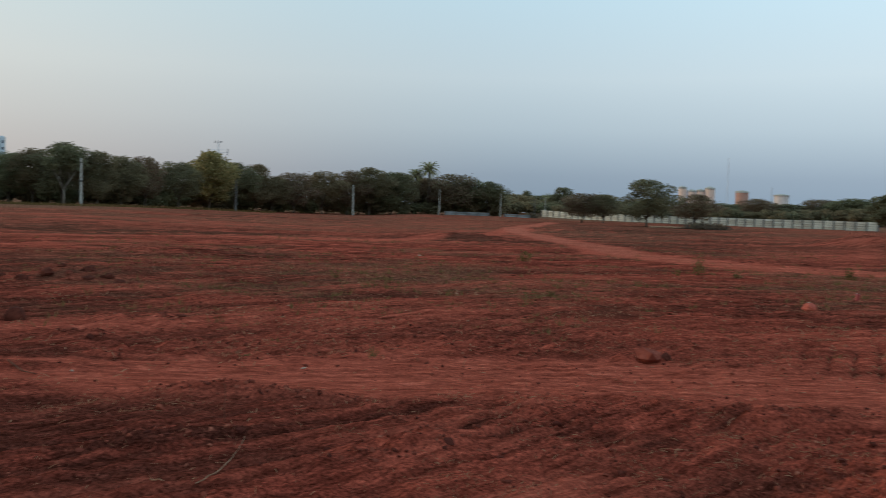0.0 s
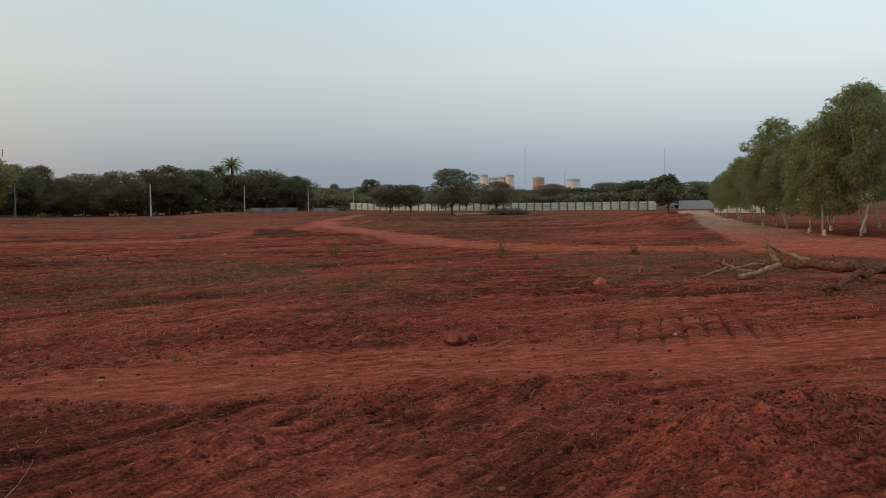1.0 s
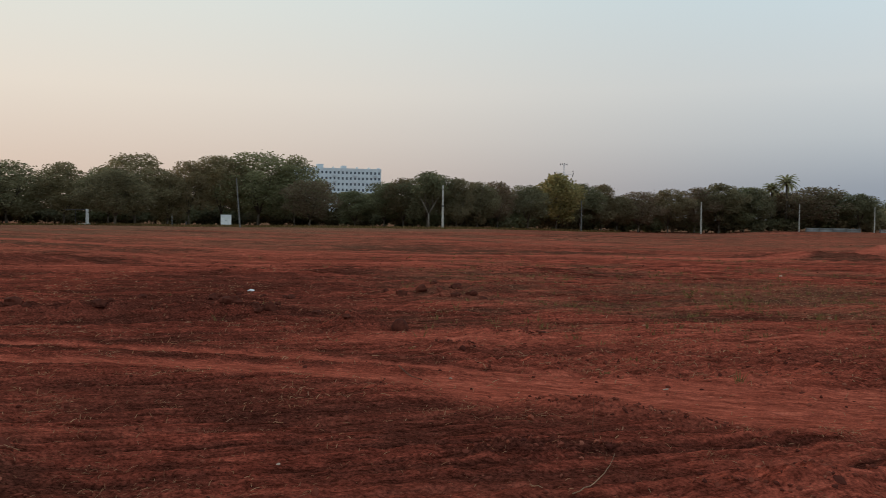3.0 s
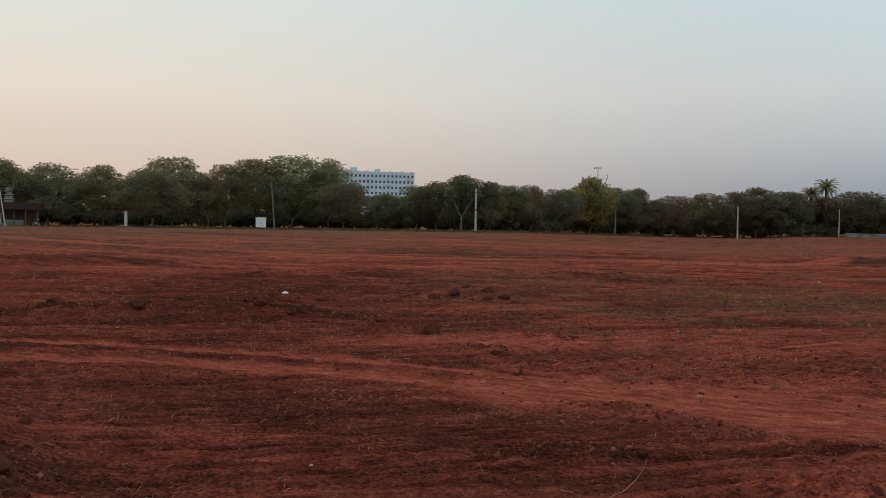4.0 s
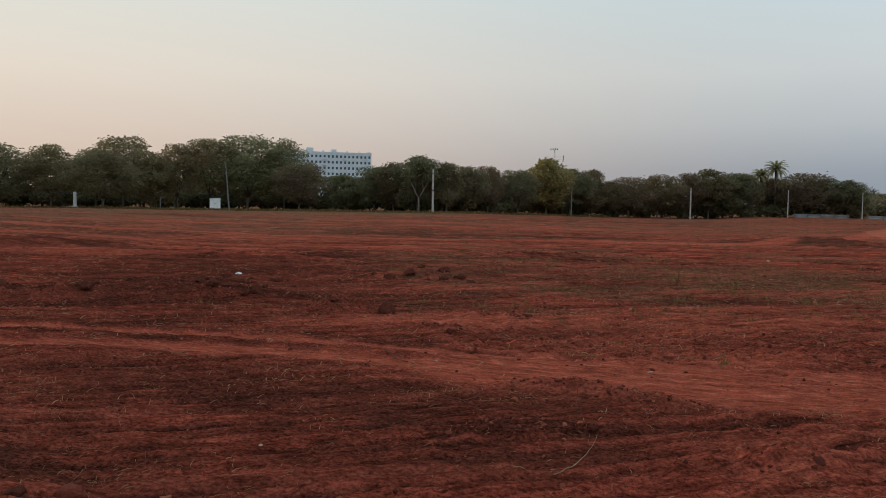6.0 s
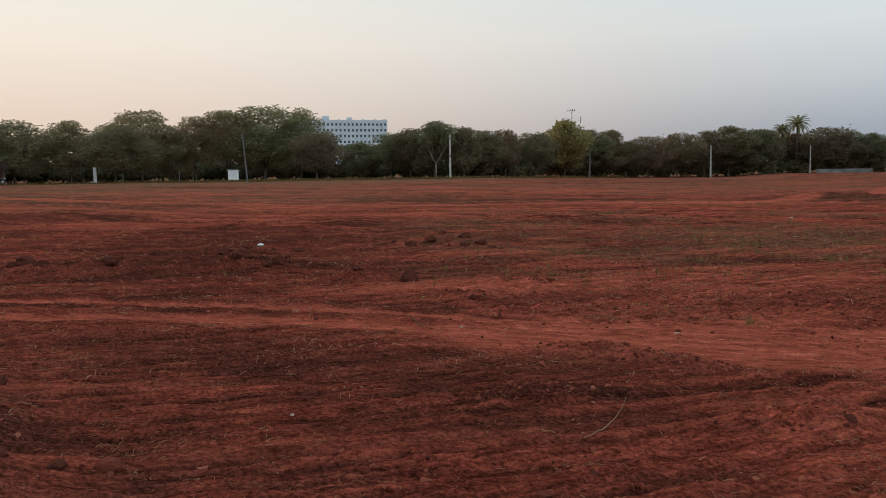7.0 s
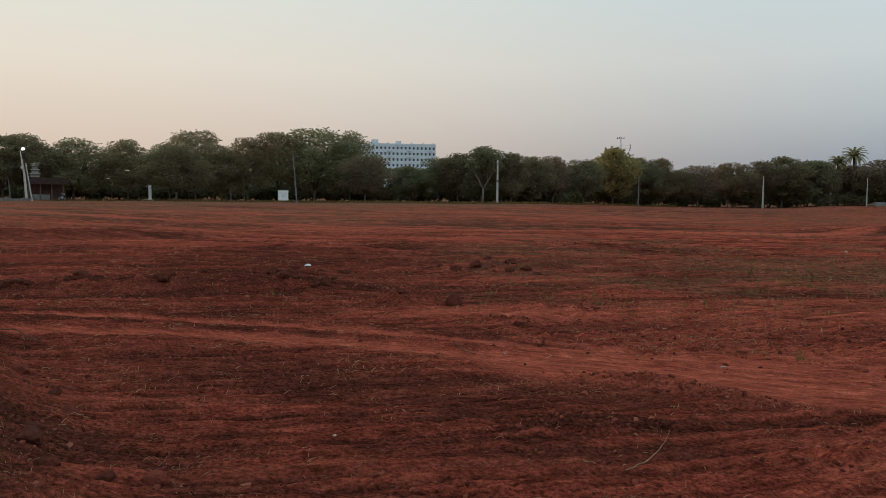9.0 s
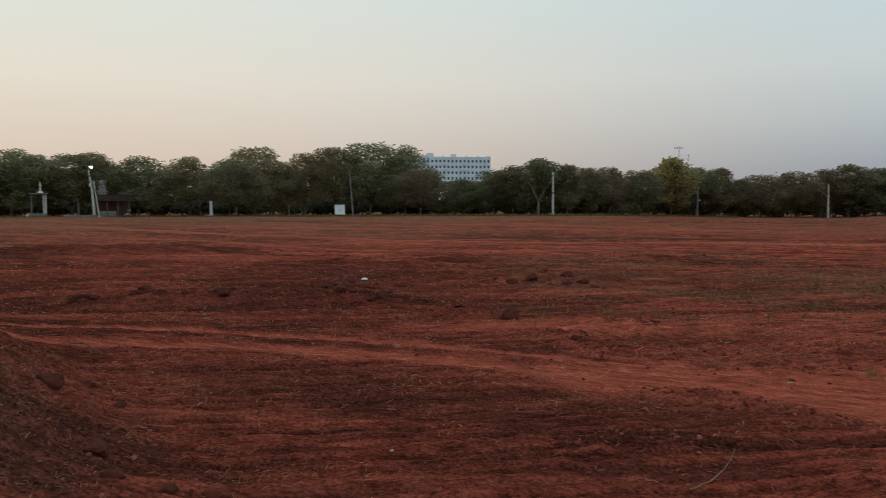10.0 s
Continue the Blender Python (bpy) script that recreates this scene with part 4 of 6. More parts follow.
def cream_wall():
    root = holder("cream_wall", Matrix.Identity(4), "low cream plastered wall behind the eucalyptus row", "wall")
    ax, ay = spot(-31.75, 118)
    bx, by = spot(-35.5, 108)
    turn, ln = math.degrees(math.atan2(by - ay, bx - ax)), math.hypot(bx - ax, by - ay)
    z = ground_z(ax, ay)
    body = part("wall_body", boxed(0, -0.11, -0.5, ln, 0.11, 1.12, bevel=0.01), CREAM, root)
    cap = part("coping", boxed(-0.04, -0.16, 1.12, ln + 0.04, 0.16, 1.20, bevel=0.02), CONCRETE, root, "grey concrete coping")
    body.matrix_world = pose(ax, ay, z, 0, 0, turn)
    cap.matrix_world = body.matrix_world.copy()
    for k in range(4):
        pier = part("pier", boxed(-0.16, -0.15, -0.5, 0.16, 0.15, 1.118, bevel=0.01), CREAM, root)
        pier.matrix_world = body.matrix_world @ pose(ln * k / 3, 0, 0)


cream_wall()

# ---- apartment block ----
WALL_BLUE = surface("pale_blue_plaster", (0.53, 0.575, 0.61), (0.66, 0.70, 0.73), 0.5, 0.85, 0.1)
PANE = surface("dark_window_glass", (0.05, 0.06, 0.08), (0.09, 0.11, 0.14), 2, 0.12, 0.0)


def apartment_block():
    x, y = spot(28.66, 432)
    lx, ly = spot(35.5, 424)
    turn = math.degrees(math.atan2(y - ly, x - lx))
    ln = math.hypot(x - lx, y - ly)
    root = holder("apartment_building", pose(lx, ly, ground_z(lx, ly), 0, 0, turn), "pale blue many-storeyed apartment block behind the trees", "building")
    floors, fh, bay, deep = 9, 3.0, 2.15, 0.3
    n = int(ln / bay)
    bay = ln / n
    top = floors * fh
    bm = bmesh.new()
    box(bm, 0, deep, 0, ln, 13, top)                       # body behind the openings
    for f in range(floors):
        z0 = f * fh
        box(bm, 0, 0, z0, ln, deep + 0.01, z0 + 0.95)
        box(bm, 0, 0, z0 + 2.25, ln, deep + 0.01, z0 + fh)
        for k in range(n + 1):
            c = k * bay
            box(bm, max(0, c - 0.55), 0.004, z0 + 0.95, min(ln, c + 0.55), deep + 0.01, z0 + 2.25)
    part("wall", bm, WALL_BLUE, root)
    part("parapet", box(box(boxed(-0.1, -0.1, top, ln + 0.1, 0.15, top + 0.9), ln - 0.15, 0.15, top, ln + 0.1, 13, top + 0.9), -0.1, 12.8, top, ln - 0.15, 13.05, top + 0.9), WALL_BLUE, root)
    for cx, w, h in ((ln - 32, 3.4, 3.0), (ln - 19.5, 2.6, 2.4), (ln - 44, 3.4, 2.6), (ln - 0.9, 1.7, 1.5)):
        head = part("stair_head", boxed(cx - w / 2, 2, top, cx + w / 2, 6, top + h, bevel=0.05), WALL_BLUE, root)
    for k in range(5):
        tank = bmesh.new()
        bmesh.ops.create_cone(tank, cap_ends=True, segments=14, radius1=0.7, radius2=0.62, depth=1.5, matrix=Matrix.Translation((ln - 6 - 6.3 * k, 4, top + 1.1)))
        part("water_tank", tank, WHITE, root)
    for f in range(3, floors):
        for k in range(n):
            cx, z0 = (k + 0.5) * bay, f * fh
            if k % 5 == 2:
                win = part("balcony", box(boxed(cx - 0.95, -0.75, z0 - 0.1, cx + 0.95, 0.001, z0 + 0.06), cx - 0.95, -0.75, z0 + 0.06, cx + 0.95, -0.66, z0 + 0.95), WALL_BLUE, root)
            else:
                fr = bmesh.new()
                box(fr, cx - 0.62, -0.28, z0 + 2.26, cx + 0.62, -0.001, z0 + 2.34)
                win = part("window", fr, WALL_BLUE, root)
            part("pane", boxed(cx - bay / 2 + 0.56, 0.16, z0 + 0.96, cx + bay / 2 - 0.56, 0.2, z0 + 2.24), PANE, win, "dark window glass")


apartment_block()

PALE = surface("pale_grey_paint", (0.55, 0.56, 0.58), (0.64, 0.65, 0.67), 4, 0.5, 0.1)


def far_shed(az, d, w, h, label):
    x, y = spot(az, d)
    root = holder("warehouse", pose(x, y, ground_z(x, y), 0, 0, az), label, "building")
    part("wall", boxed(-w / 2, 0, 0, w / 2, 14, h), WALL_BLUE, root)
    bm = bmesh.new()
    vs = [bm.verts.new(c) for c in ((-w / 2 - 0.5, -0.6, h), (w / 2 + 0.5, -0.6, h), (w / 2 + 0.5, 7, h + 2.4), (-w / 2 - 0.5, 7, h + 2.4), (-w / 2 - 0.5, 14.6, h), (w / 2 + 0.5, 14.6, h))]
    bm.faces.new((vs[0], vs[1], vs[2], vs[3]))
    bm.faces.new((vs[3], vs[2], vs[5], vs[4]))
    bmesh.ops.solidify(bm, geom=list(bm.faces), thickness=0.15)
    part("roof", bm, PALE, root)
    for k in range(6):
        part("window", boxed(-w / 2 + w * (k + 0.3) / 6, -0.06, h - 2.6, -w / 2 + w * (k + 0.75) / 6, 0.02, h - 1.2), PANE, root)


# ---- works on the skyline ----
far_shed(-4.75, 520, 17, 8.0, "pale distant warehouse with a pitched roof")
far_shed(-7.6, 560, 14, 9.0, "pale distant warehouse with a pitched roof")
# warm low sunlight is mixed into the silos' cream colour
SILO = surface("sunlit_cream_concrete", (0.68, 0.47, 0.38), (0.84, 0.64, 0.53), 0.4, 0.85, 0.1)
TERRA = surface("terracotta_paint", (0.40, 0.22, 0.17), (0.55, 0.32, 0.25), 0.5, 0.85, 0.1)


def silo(az, d, width, top, mat, label):
    x, y = spot(az, d)
    z = ground_z(x, y)
    h, r = top - z, width / 2
    root = holder("silo", pose(x, y, z, 0, 0, az), label, "silo", "silos on the skyline")
    bm = bmesh.new()
    bmesh.ops.create_cone(bm, cap_ends=True, segments=28, radius1=r, radius2=r, depth=h * 0.91, matrix=Matrix.Translation((0, 0, h * 0.455)))
    part("shell", bm, mat, root, smooth_shade=False)
    bm = bmesh.new()
    bmesh.ops.create_cone(bm, cap_ends=True, segments=28, radius1=r * 1.06, radius2=r * 1.06, depth=h * 0.05, matrix=Matrix.Translation((0, 0, h * 0.93)))
    part("collar", bm, CONCRETE, root, "grey concrete collar")
    bm = bmesh.new()
    bmesh.ops.create_cone(bm, cap_ends=True, segments=28, radius1=r, radius2=r * 0.25, depth=h * 0.045, matrix=Matrix.Translation((0, 0, h * 0.977)))
    part("roof", bm, CONCRETE, root)
    bm = bmesh.new()
    for k in range(int(h / 3)):
        rod(bm, (r * 1.02, -0.6, k * 3), (r * 1.02, 0.6, k * 3 + 2), 0.09, sides=5)
    part("ladder", bm, STEEL_DARK, root)


for az, w, top in ((-16.07, 5.6, 23.8), (-16.66, 5.4, 21.4), (-17.22, 5.6, 21.8), (-17.82, 6.6, 23.6)):
    silo(az, 600, w, top, SILO, "cream concrete silo with a grey collar, lit warm")
silo(-19.85, 600, 8.5, 21.4, TERRA, "terracotta painted silo rising over trees")
silo(-22.27, 600, 9.4, 19.4, surface("pinkish_white_paint", (0.60, 0.50, 0.46), (0.74, 0.65, 0.60), 0.5, 0.8, 0.1), "wide white storage silo with a grey collar")


def lattice_mast(az, d, top, w, label, mat):
    x, y = spot(az, d)
    z = ground_z(x, y)
    h = top - z
    root = holder("lattice_mast", pose(x, y, z), label, "mast")
    feet = [(w * math.cos(a), w * math.sin(a)) for a in (0, 2.09, 4.19)]
    for fx, fy in feet:
        part("leg", rod(bmesh.new(), (fx, fy, -0.3), (fx * 0.5, fy * 0.5, h), 0.065, 0.04, 6), mat, root)
    bm, n = bmesh.new(), int(h / 1.6)
    for k in range(n):
        a, b = k / n, (k + 1) / n
        for i in range(3):
            p, q = feet[i], feet[(i + 1) % 3]
            s, t = 1 - 0.5 * a, 1 - 0.5 * b
            rod(bm, (p[0] * s, p[1] * s, h * a), (q[0] * t, q[1] * t, h * b), 0.024, sides=4)
    part("bracing", bm, mat, root)
    return root, h


lattice_mast(-18.93, 500, 36.8, 0.4, "thin grey steel radio mast", PALE)
lattice_mast(-28.41, 400, 27.6, 0.28, "thin grey steel radio mast", PALE)
lattice_mast(-21.68, 600, 24.0, 0.55, "slim grey chimney-like steel mast", GALV)
mast, mh = lattice_mast(15.85, 260, 20.4, 0.4, "pale telecom mast with dark panel antennas", PALE)
for k, (dx, dz) in enumerate(((-1.1, 0.0), (-0.4, 0.12), (0.3, 0.12), (1.0, 0.0), (3.0, -2.3), (3.05, -3.0), (2.9, -3.7), (-3.0, -2.6))):
    part("antenna", boxed(dx - 0.11, -0.4, mh + dz - 0.28, dx + 0.11, -0.2, mh + dz + 0.28, bevel=0.03), STEEL_DARK, mast, "dark panel antenna")
for z0, a, b in ((-0.1, -1.3, 1.2), (-2.4, -3.1, 3.1), (-3.2, 0, 3.0)):
    part("arm", rod(bmesh.new(), (a, -0.3, mh + z0), (b, -0.3, mh + z0), 0.04, sides=5), PALE, mast)

# ---- things at the west edge ----
def cabinet(az, d):
    root = holder("white_cabinet", placed(az, d, az, drop=0.0), "white boxy cabinet on a concrete slab", "cabinet")
    part("slab", boxed(-1.9, -0.9, -0.4, 1.1, 0.9, 0.16, bevel=0.03), CONCRETE, root, "grey concrete slab")
    body = part("body", boxed(-0.8, -0.55, 0.16, 0.8, 0.55, 1.72, bevel=0.03), WHITE, root)
    part("lid", boxed(-0.86, -0.61, 1.722, 0.86, 0.61, 1.80, bevel=0.02), WHITE, root)
    for sx in (-1, 1):
        door = part("door", boxed(min(0.015 * sx, 0.75 * sx), -0.585, 0.24, max(0.015 * sx, 0.75 * sx), -0.552, 1.64, bevel=0.01), WHITE, root)
        part("handle", boxed(0.10 * sx - 0.02, -0.62, 0.85, 0.10 * sx + 0.02, -0.586, 1.02, bevel=0.005), STEEL_DARK, door, "dark handle")


cabinet(39.3, 131)


def gate_frame(az, d):
    root = holder("gate_frame", placed(az, d, az, drop=0.0), "white gate post with a thin crossbar", "gate")
    part("post", boxed(-0.22, -0.22, -0.3, 0.22, 0.22, 2.3, bevel=0.03), WHITE, root)
    part("crossbar", rod(bmesh.new(), (-2.9, 0, 2.2), (-0.22, 0, 2.25), 0.035), STEEL_DARK, root)
    part("prop", rod(bmesh.new(), (-1.6, 0, -0.3), (-1.55, 0, 2.2), 0.04), STEEL_DARK, root)
    part("footing", boxed(-1.2, -0.4, -0.3, 0.5, 0.4, 0.22, bevel=0.05), LIME, root, "whitewashed footing stones")


gate_frame(48.0, 129)


def shrine(az, d):
    root = holder("shrine", placed(az, d, az, 0.62, 0.98, drop=0.0), "small roofed shrine with white pillars and finial", "shrine")
    part("plinth", boxed(-2.2, -1.4, -0.4, 1.6, 1.4, 0.5, bevel=0.05), CONCRETE_DARK, root)
    for px, py in ((-1.6, -1.1), (0.9, -1.1), (1.45, -1.1), (-1.6, 1.1), (1.2, 1.1)):
        part("pillar", boxed(px - 0.11, py - 0.11, 0.5, px + 0.11, py + 0.11, 3.3, bevel=0.03), LIME if px > 0.5 else CONCRETE_DARK, root)
    bm = boxed(-2.1, -1.6, 3.3, 1.9, 1.6, 3.5, bevel=0.03)
    part("roof_slab", bm, CONCRETE_DARK, root)
    part("steps", box(boxed(-2.9, -1.7, -0.4, -2.2, -0.4, 0.25), -2.6, -1.7, 0.25, -2.2, -0.4, 0.5), LIME, root, "whitewashed steps")
    bm = bmesh.new()
    for r0, r1, z0, z1 in ((0.8, 0.4, 3.5, 3.8), (0.25, 0.2, 3.8, 4.2), (0.17, 0.22, 4.2, 4.6), (0.22, 0.05, 4.6, 5.3)):
        bmesh.ops.create_cone(bm, cap_ends=True, segments=10, radius1=r0, radius2=r1, depth=z1 - z0, matrix=Matrix.Translation((0.3, 0, (z0 + z1) / 2)))
    part("finial", bm, LIME, root)


shrine(58.5, 131)


ROOF_RED = surface("old_clay_roof", (0.045, 0.028, 0.022), (0.09, 0.05, 0.038), 2, 0.9, 0.4)
# shade around the shed and tower base is put into this dark brick
BRICK = surface("red_brickwork", (0.06, 0.034, 0.027), (0.11, 0.06, 0.046), 3, 0.9, 0.4)


OLD_LIME = surface("dull_lime_wash", (0.16, 0.145, 0.125), (0.36, 0.33, 0.29), 6, 0.9, 0.4)


def tiered_tower(az, d, top):
    x, y = spot(az, d)
    z = ground_z(x, y)
    h = top - z
    root = holder("temple_tower", pose(x, y, z, 0, 0, az), "small tiered whitewashed temple tower behind a shed", "tower")
    part("base", boxed(-0.5, -0.5, -0.3, 0.5, 0.5, h - 2.2, bevel=0.03), BRICK, root)
    for k in range(3):
        w, z0 = 0.62 - 0.1 * k, h - 2.2 + 0.6 * k
        tier = part("tier", boxed(-w, -w, z0, w, w, z0 + 0.4, bevel=0.08), OLD_LIME, root)
        part("cornice", boxed(-w - 0.15, -w - 0.15, z0 + 0.4, w + 0.15, w + 0.15, z0 + 0.6, bevel=0.08), OLD_LIME, tier)
    bm = bmesh.new()
    bmesh.ops.create_uvsphere(bm, u_segments=12, v_segments=8, radius=0.6, matrix=Matrix.Translation((0, 0, h - 0.3)) @ Matrix.Diagonal((0.95, 0.6, 0.5, 1)))
    part("crown_stone", bm, OLD_LIME, root)


tiered_tower(54.8, 133, 6.2)


def shed(az, d):
    root = holder("shed", placed(az, d, az, 0.8, 0.92, drop=0.0), "dark open-fronted shed with a clay roof", "shed")
    part("back_wall", boxed(-2.9, 1.6, -0.3, 2.9, 1.8, 2.9), BRICK, root)
    for px in (-2.8, -0.9, 0.9, 2.8):
        part("post", boxed(px - 0.08, -1.7, -0.3, px + 0.08, -1.54, 2.5, bevel=0.01), BARK, root)
    bm = bmesh.new()
    vs = [bm.verts.new(c) for c in ((-3.3, -2.1, 2.5), (3.3, -2.1, 2.5), (3.3, 0.1, 3.55), (-3.3, 0.1, 3.55), (-3.3, 2.2, 2.6), (3.3, 2.2, 2.6))]
    bm.faces.new((vs[0], vs[1], vs[2], vs[3]))
    bm.faces.new((vs[3], vs[2], vs[5], vs[4]))
    bmesh.ops.solidify(bm, geom=list(bm.faces), thickness=0.1)
    part("roof", bm, ROOF_RED, root)
    part("counter", boxed(-2.3, -1.5, -0.3, 0.6, -0.9, 0.95, bevel=0.03), CONCRETE_DARK, root, "grey masonry counter")


shed(54.2, 128)


def motorcycle(az, d):
    root = holder("motorcycle", placed(az, d, az + 55, drop=0.0), "parked dark motorcycle on its stand", "motorcycle")
    for wx in (-0.65, 0.65):
        bm = bmesh.new()
        ring = [(wx + 0.29 * math.cos(a), 0, 0.31 + 0.29 * math.sin(a)) for a in np.linspace(0, 2 * math.pi, 21)]
        tube(bm, ring, [0.05] * 21, 6)
        wheel = part("wheel", bm, RUBBER, root)
        bm = bmesh.new()
        for a in np.linspace(0, math.pi, 6)[:-1]:
            rod(bm, (wx - 0.27 * math.cos(a), 0, 0.31 - 0.27 * math.sin(a)), (wx + 0.27 * math.cos(a), 0, 0.31 + 0.27 * math.sin(a)), 0.012, sides=4)
        part("wheel_hub", bm, GALV, wheel)
    part("frame", tube(bmesh.new(), [(0.65, 0, 0.31), (0.45, 0, 0.95), (0.0, 0, 0.6), (-0.3, 0, 0.45), (-0.65, 0, 0.31)], [0.03] * 5, 6), STEEL_DARK, root)
    part("fuel_tank", boxed(-0.05, -0.14, 0.68, 0.42, 0.14, 0.92, bevel=0.08), STEEL_DARK, root)
    part("seat", boxed(-0.75, -0.13, 0.72, -0.06, 0.13, 0.84, bevel=0.05), RUBBER, root)
    part("engine", boxed(-0.2, -0.13, 0.28, 0.22, 0.13, 0.62, bevel=0.05), GALV, root)
    part("handlebar", tube(bmesh.new(), [(0.3, -0.36, 1.05), (0.45, -0.1, 1.02), (0.45, 0.1, 1.02), (0.3, 0.36, 1.05)], [0.018] * 4, 6), GALV, root)
    part("headlight", boxed(0.48, -0.08, 0.86, 0.6, 0.08, 1.02, bevel=0.04), WHITE, root, "round pale headlight")
    part("stand", rod(bmesh.new(), (-0.1, 0.1, 0.35), (-0.2, 0.32, 0.0), 0.015), STEEL_DARK, root)


motorcycle(53.3, 124)


def slab(az, d):
    root = holder("stone_kerb", placed(az, d, az, drop=0.0), "low ring of weathered concrete kerb stones", "kerb")
    for k in range(6):
        part("kerb_stone", boxed(-2.1 + 0.71 * k, -0.2 - 0.05 * (k % 2), -0.2, -2.1 + 0.71 * k + 0.68, 0.2, 0.26 + 0.04 * (k % 3), bevel=0.04), CONCRETE_DARK, root)


slab(56.1, 116)

CAR_PAINT = surface("silver_car_paint", (0.20, 0.20, 0.205), (0.27, 0.27, 0.275), 1, 0.4, 0.0, 0.2)
CAR_DARK = surface("dark_car_paint", (0.03, 0.03, 0.035), (0.05, 0.05, 0.055), 1, 0.25, 0.0, 0.3)


def car(az, d, turn, mat, label):
    root = holder("car", placed(az, d, turn, drop=0.0), label, "car")
    bm = bmesh.new()
    prof = [(-1.95, 0.35), (-1.98, 0.75), (-1.2, 0.92), (-0.75, 1.42), (0.75, 1.46), (1.45, 0.98), (1.95, 0.86), (2.0, 0.35)]
    left = [bm.verts.new((x, -0.8 + 0.12 * (z > 1.2), z)) for x, z in prof]
    right = [bm.verts.new((x, 0.8 - 0.12 * (z > 1.2), z)) for x, z in prof]
    bm.faces.new(left)
    bm.faces.new(right[::-1])
    for k in range(len(prof)):
        q = (k + 1) % len(prof)
        bm.faces.new((left[k], right[k], right[q], left[q]))
    bmesh.ops.bevel(bm, geom=list(bm.edges), offset=0.06, segments=2, affect="EDGES")
    part("body", bm, mat, root)
    for s in (-1, 1):
        part("side_window", boxed(-0.72, 0.79 * s - 0.035, 0.98, 0.85, 0.79 * s + 0.02 * s, 1.34, bevel=0.01), PANE, root, "dark glass")
        for wx in (-1.25, 1.25):
            bm = bmesh.new()
            bmesh.ops.create_cone(bm, cap_ends=True, segments=18, radius1=0.32, radius2=0.32, depth=0.2, matrix=pose(wx, 0.74 * s, 0.32, 90))
            wheel = part("wheel", bm, RUBBER, root)
            bm = bmesh.new()
            bmesh.ops.create_cone(bm, cap_ends=True, segments=12, radius1=0.19, radius2=0.17, depth=0.03, matrix=pose(wx, 0.855 * s, 0.32, 90))
            part("rim", bm, GALV, wheel)
        part("headlight", boxed(1.9, 0.62 * s - 0.16, 0.66, 2.0, 0.62 * s + 0.16, 0.8, bevel=0.02), WHITE, root, "clear headlight")


car(-28.95, 196, 30, CAR_PAINT, "silver car parked by the sheet fence")
car(-29.6, 190, 20, CAR_DARK, "dark car parked by the sheet fence")

# ---- fallen tree ----
WOOD_RAW = surface("stripped_wood", (0.16, 0.080, 0.046), (0.50, 0.315, 0.195), 11, 0.9, 1.0, fine=40, depth=0.03)
WOOD_RED = surface("dusty_red_bark", (0.06, 0.023, 0.015), (0.30, 0.125, 0.077), 11, 0.95, 1.0, fine=40, depth=0.04)


def wavy(points, seed, amount):
    g = np.random.default_rng(seed)
    out = []
    for a, b in zip(points, points[1:]):
        for k in range(3):
            out.append(Vector(a).lerp(Vector(b), k / 3) + Vector(g.normal(size=3)) * amount * (k > 0))
    return out + [Vector(points[-1])]


def limb(points, r0, r1, seed, wob=0.02, sides=8):
    pts = wavy(points, seed, wob)
    g = np.random.default_rng(seed + 50)
    n = len(pts) - 1
    return tube(bmesh.new(), pts, [(r0 + (r1 - r0) * k / n) * (1 + 0.12 * g.normal()) for k in range(n + 1)], sides)


fallen = holder("fallen_tree", pose(0, 0, 0), "fallen bare tree trunk with broken forked branches on soil", "dead tree")
part("trunk", limb([(14.2, 12.6, 0.22), (12.8, 13.0, 0.25), (11.6, 13.5, 0.24), (11.15, 13.9, 0.27), (10.75, 14.2, 0.30), (10.45, 14.45, 0.33)], 0.14, 0.08, 1, 0.045, 10), WOOD_RED, fallen, "dusty red-brown bark", True)
part("fork", limb([(10.47, 14.45, 0.33), (10.36, 14.6, 0.50), (10.27, 14.6, 0.66), (10.22, 14.6, 0.82)], 0.055, 0.02, 2), WOOD_RAW, fallen, "pale stripped branch", True)
part("stub", limb([(10.27, 14.6, 0.64), (10.15, 14.6, 0.67)], 0.022, 0.02, 21, 0.0), WOOD_RAW, fallen)
part("branch", limb([(11.0, 14.05, 0.33), (10.72, 14.4, 0.48), (10.5, 14.6, 0.57), (10.33, 14.6, 0.64)], 0.05, 0.03, 3), WOOD_RAW, fallen, "pale stripped branch", True)
part("branch", limb([(10.5, 14.42, 0.32), (10.2, 14.5, 0.2), (9.95, 14.55, 0.1), (9.65, 14.65, 0.05)], 0.065, 0.05, 4), WOOD_RAW, fallen, "pale stripped branch", True)
part("branch", limb([(10.05, 14.55, 0.14), (9.85, 14.75, 0.15), (9.68, 14.8, 0.22)], 0.03, 0.02, 5), WOOD_RAW, fallen)
part("branch", limb([(10.4, 14.9, 0.25), (9.95, 15.2, 0.17), (9.6, 15.2, 0.13), (9.12, 15.1, 0.03)], 0.03, 0.018, 6, 0.03), WOOD_RAW, fallen, "thin pale branch", True)
part("twig", limb([(9.75, 15.3, 0.15), (9.63, 15.6, 0.3), (9.45, 15.65, 0.47), (9.3, 15.7, 0.6)], 0.022, 0.01, 7), WOOD_RED, fallen)
part("twig", limb([(9.9, 15.1, 0.18), (9.7, 15.3, 0.26), (9.78, 15.4, 0.33)], 0.02, 0.015, 8), WOOD_RAW, fallen)
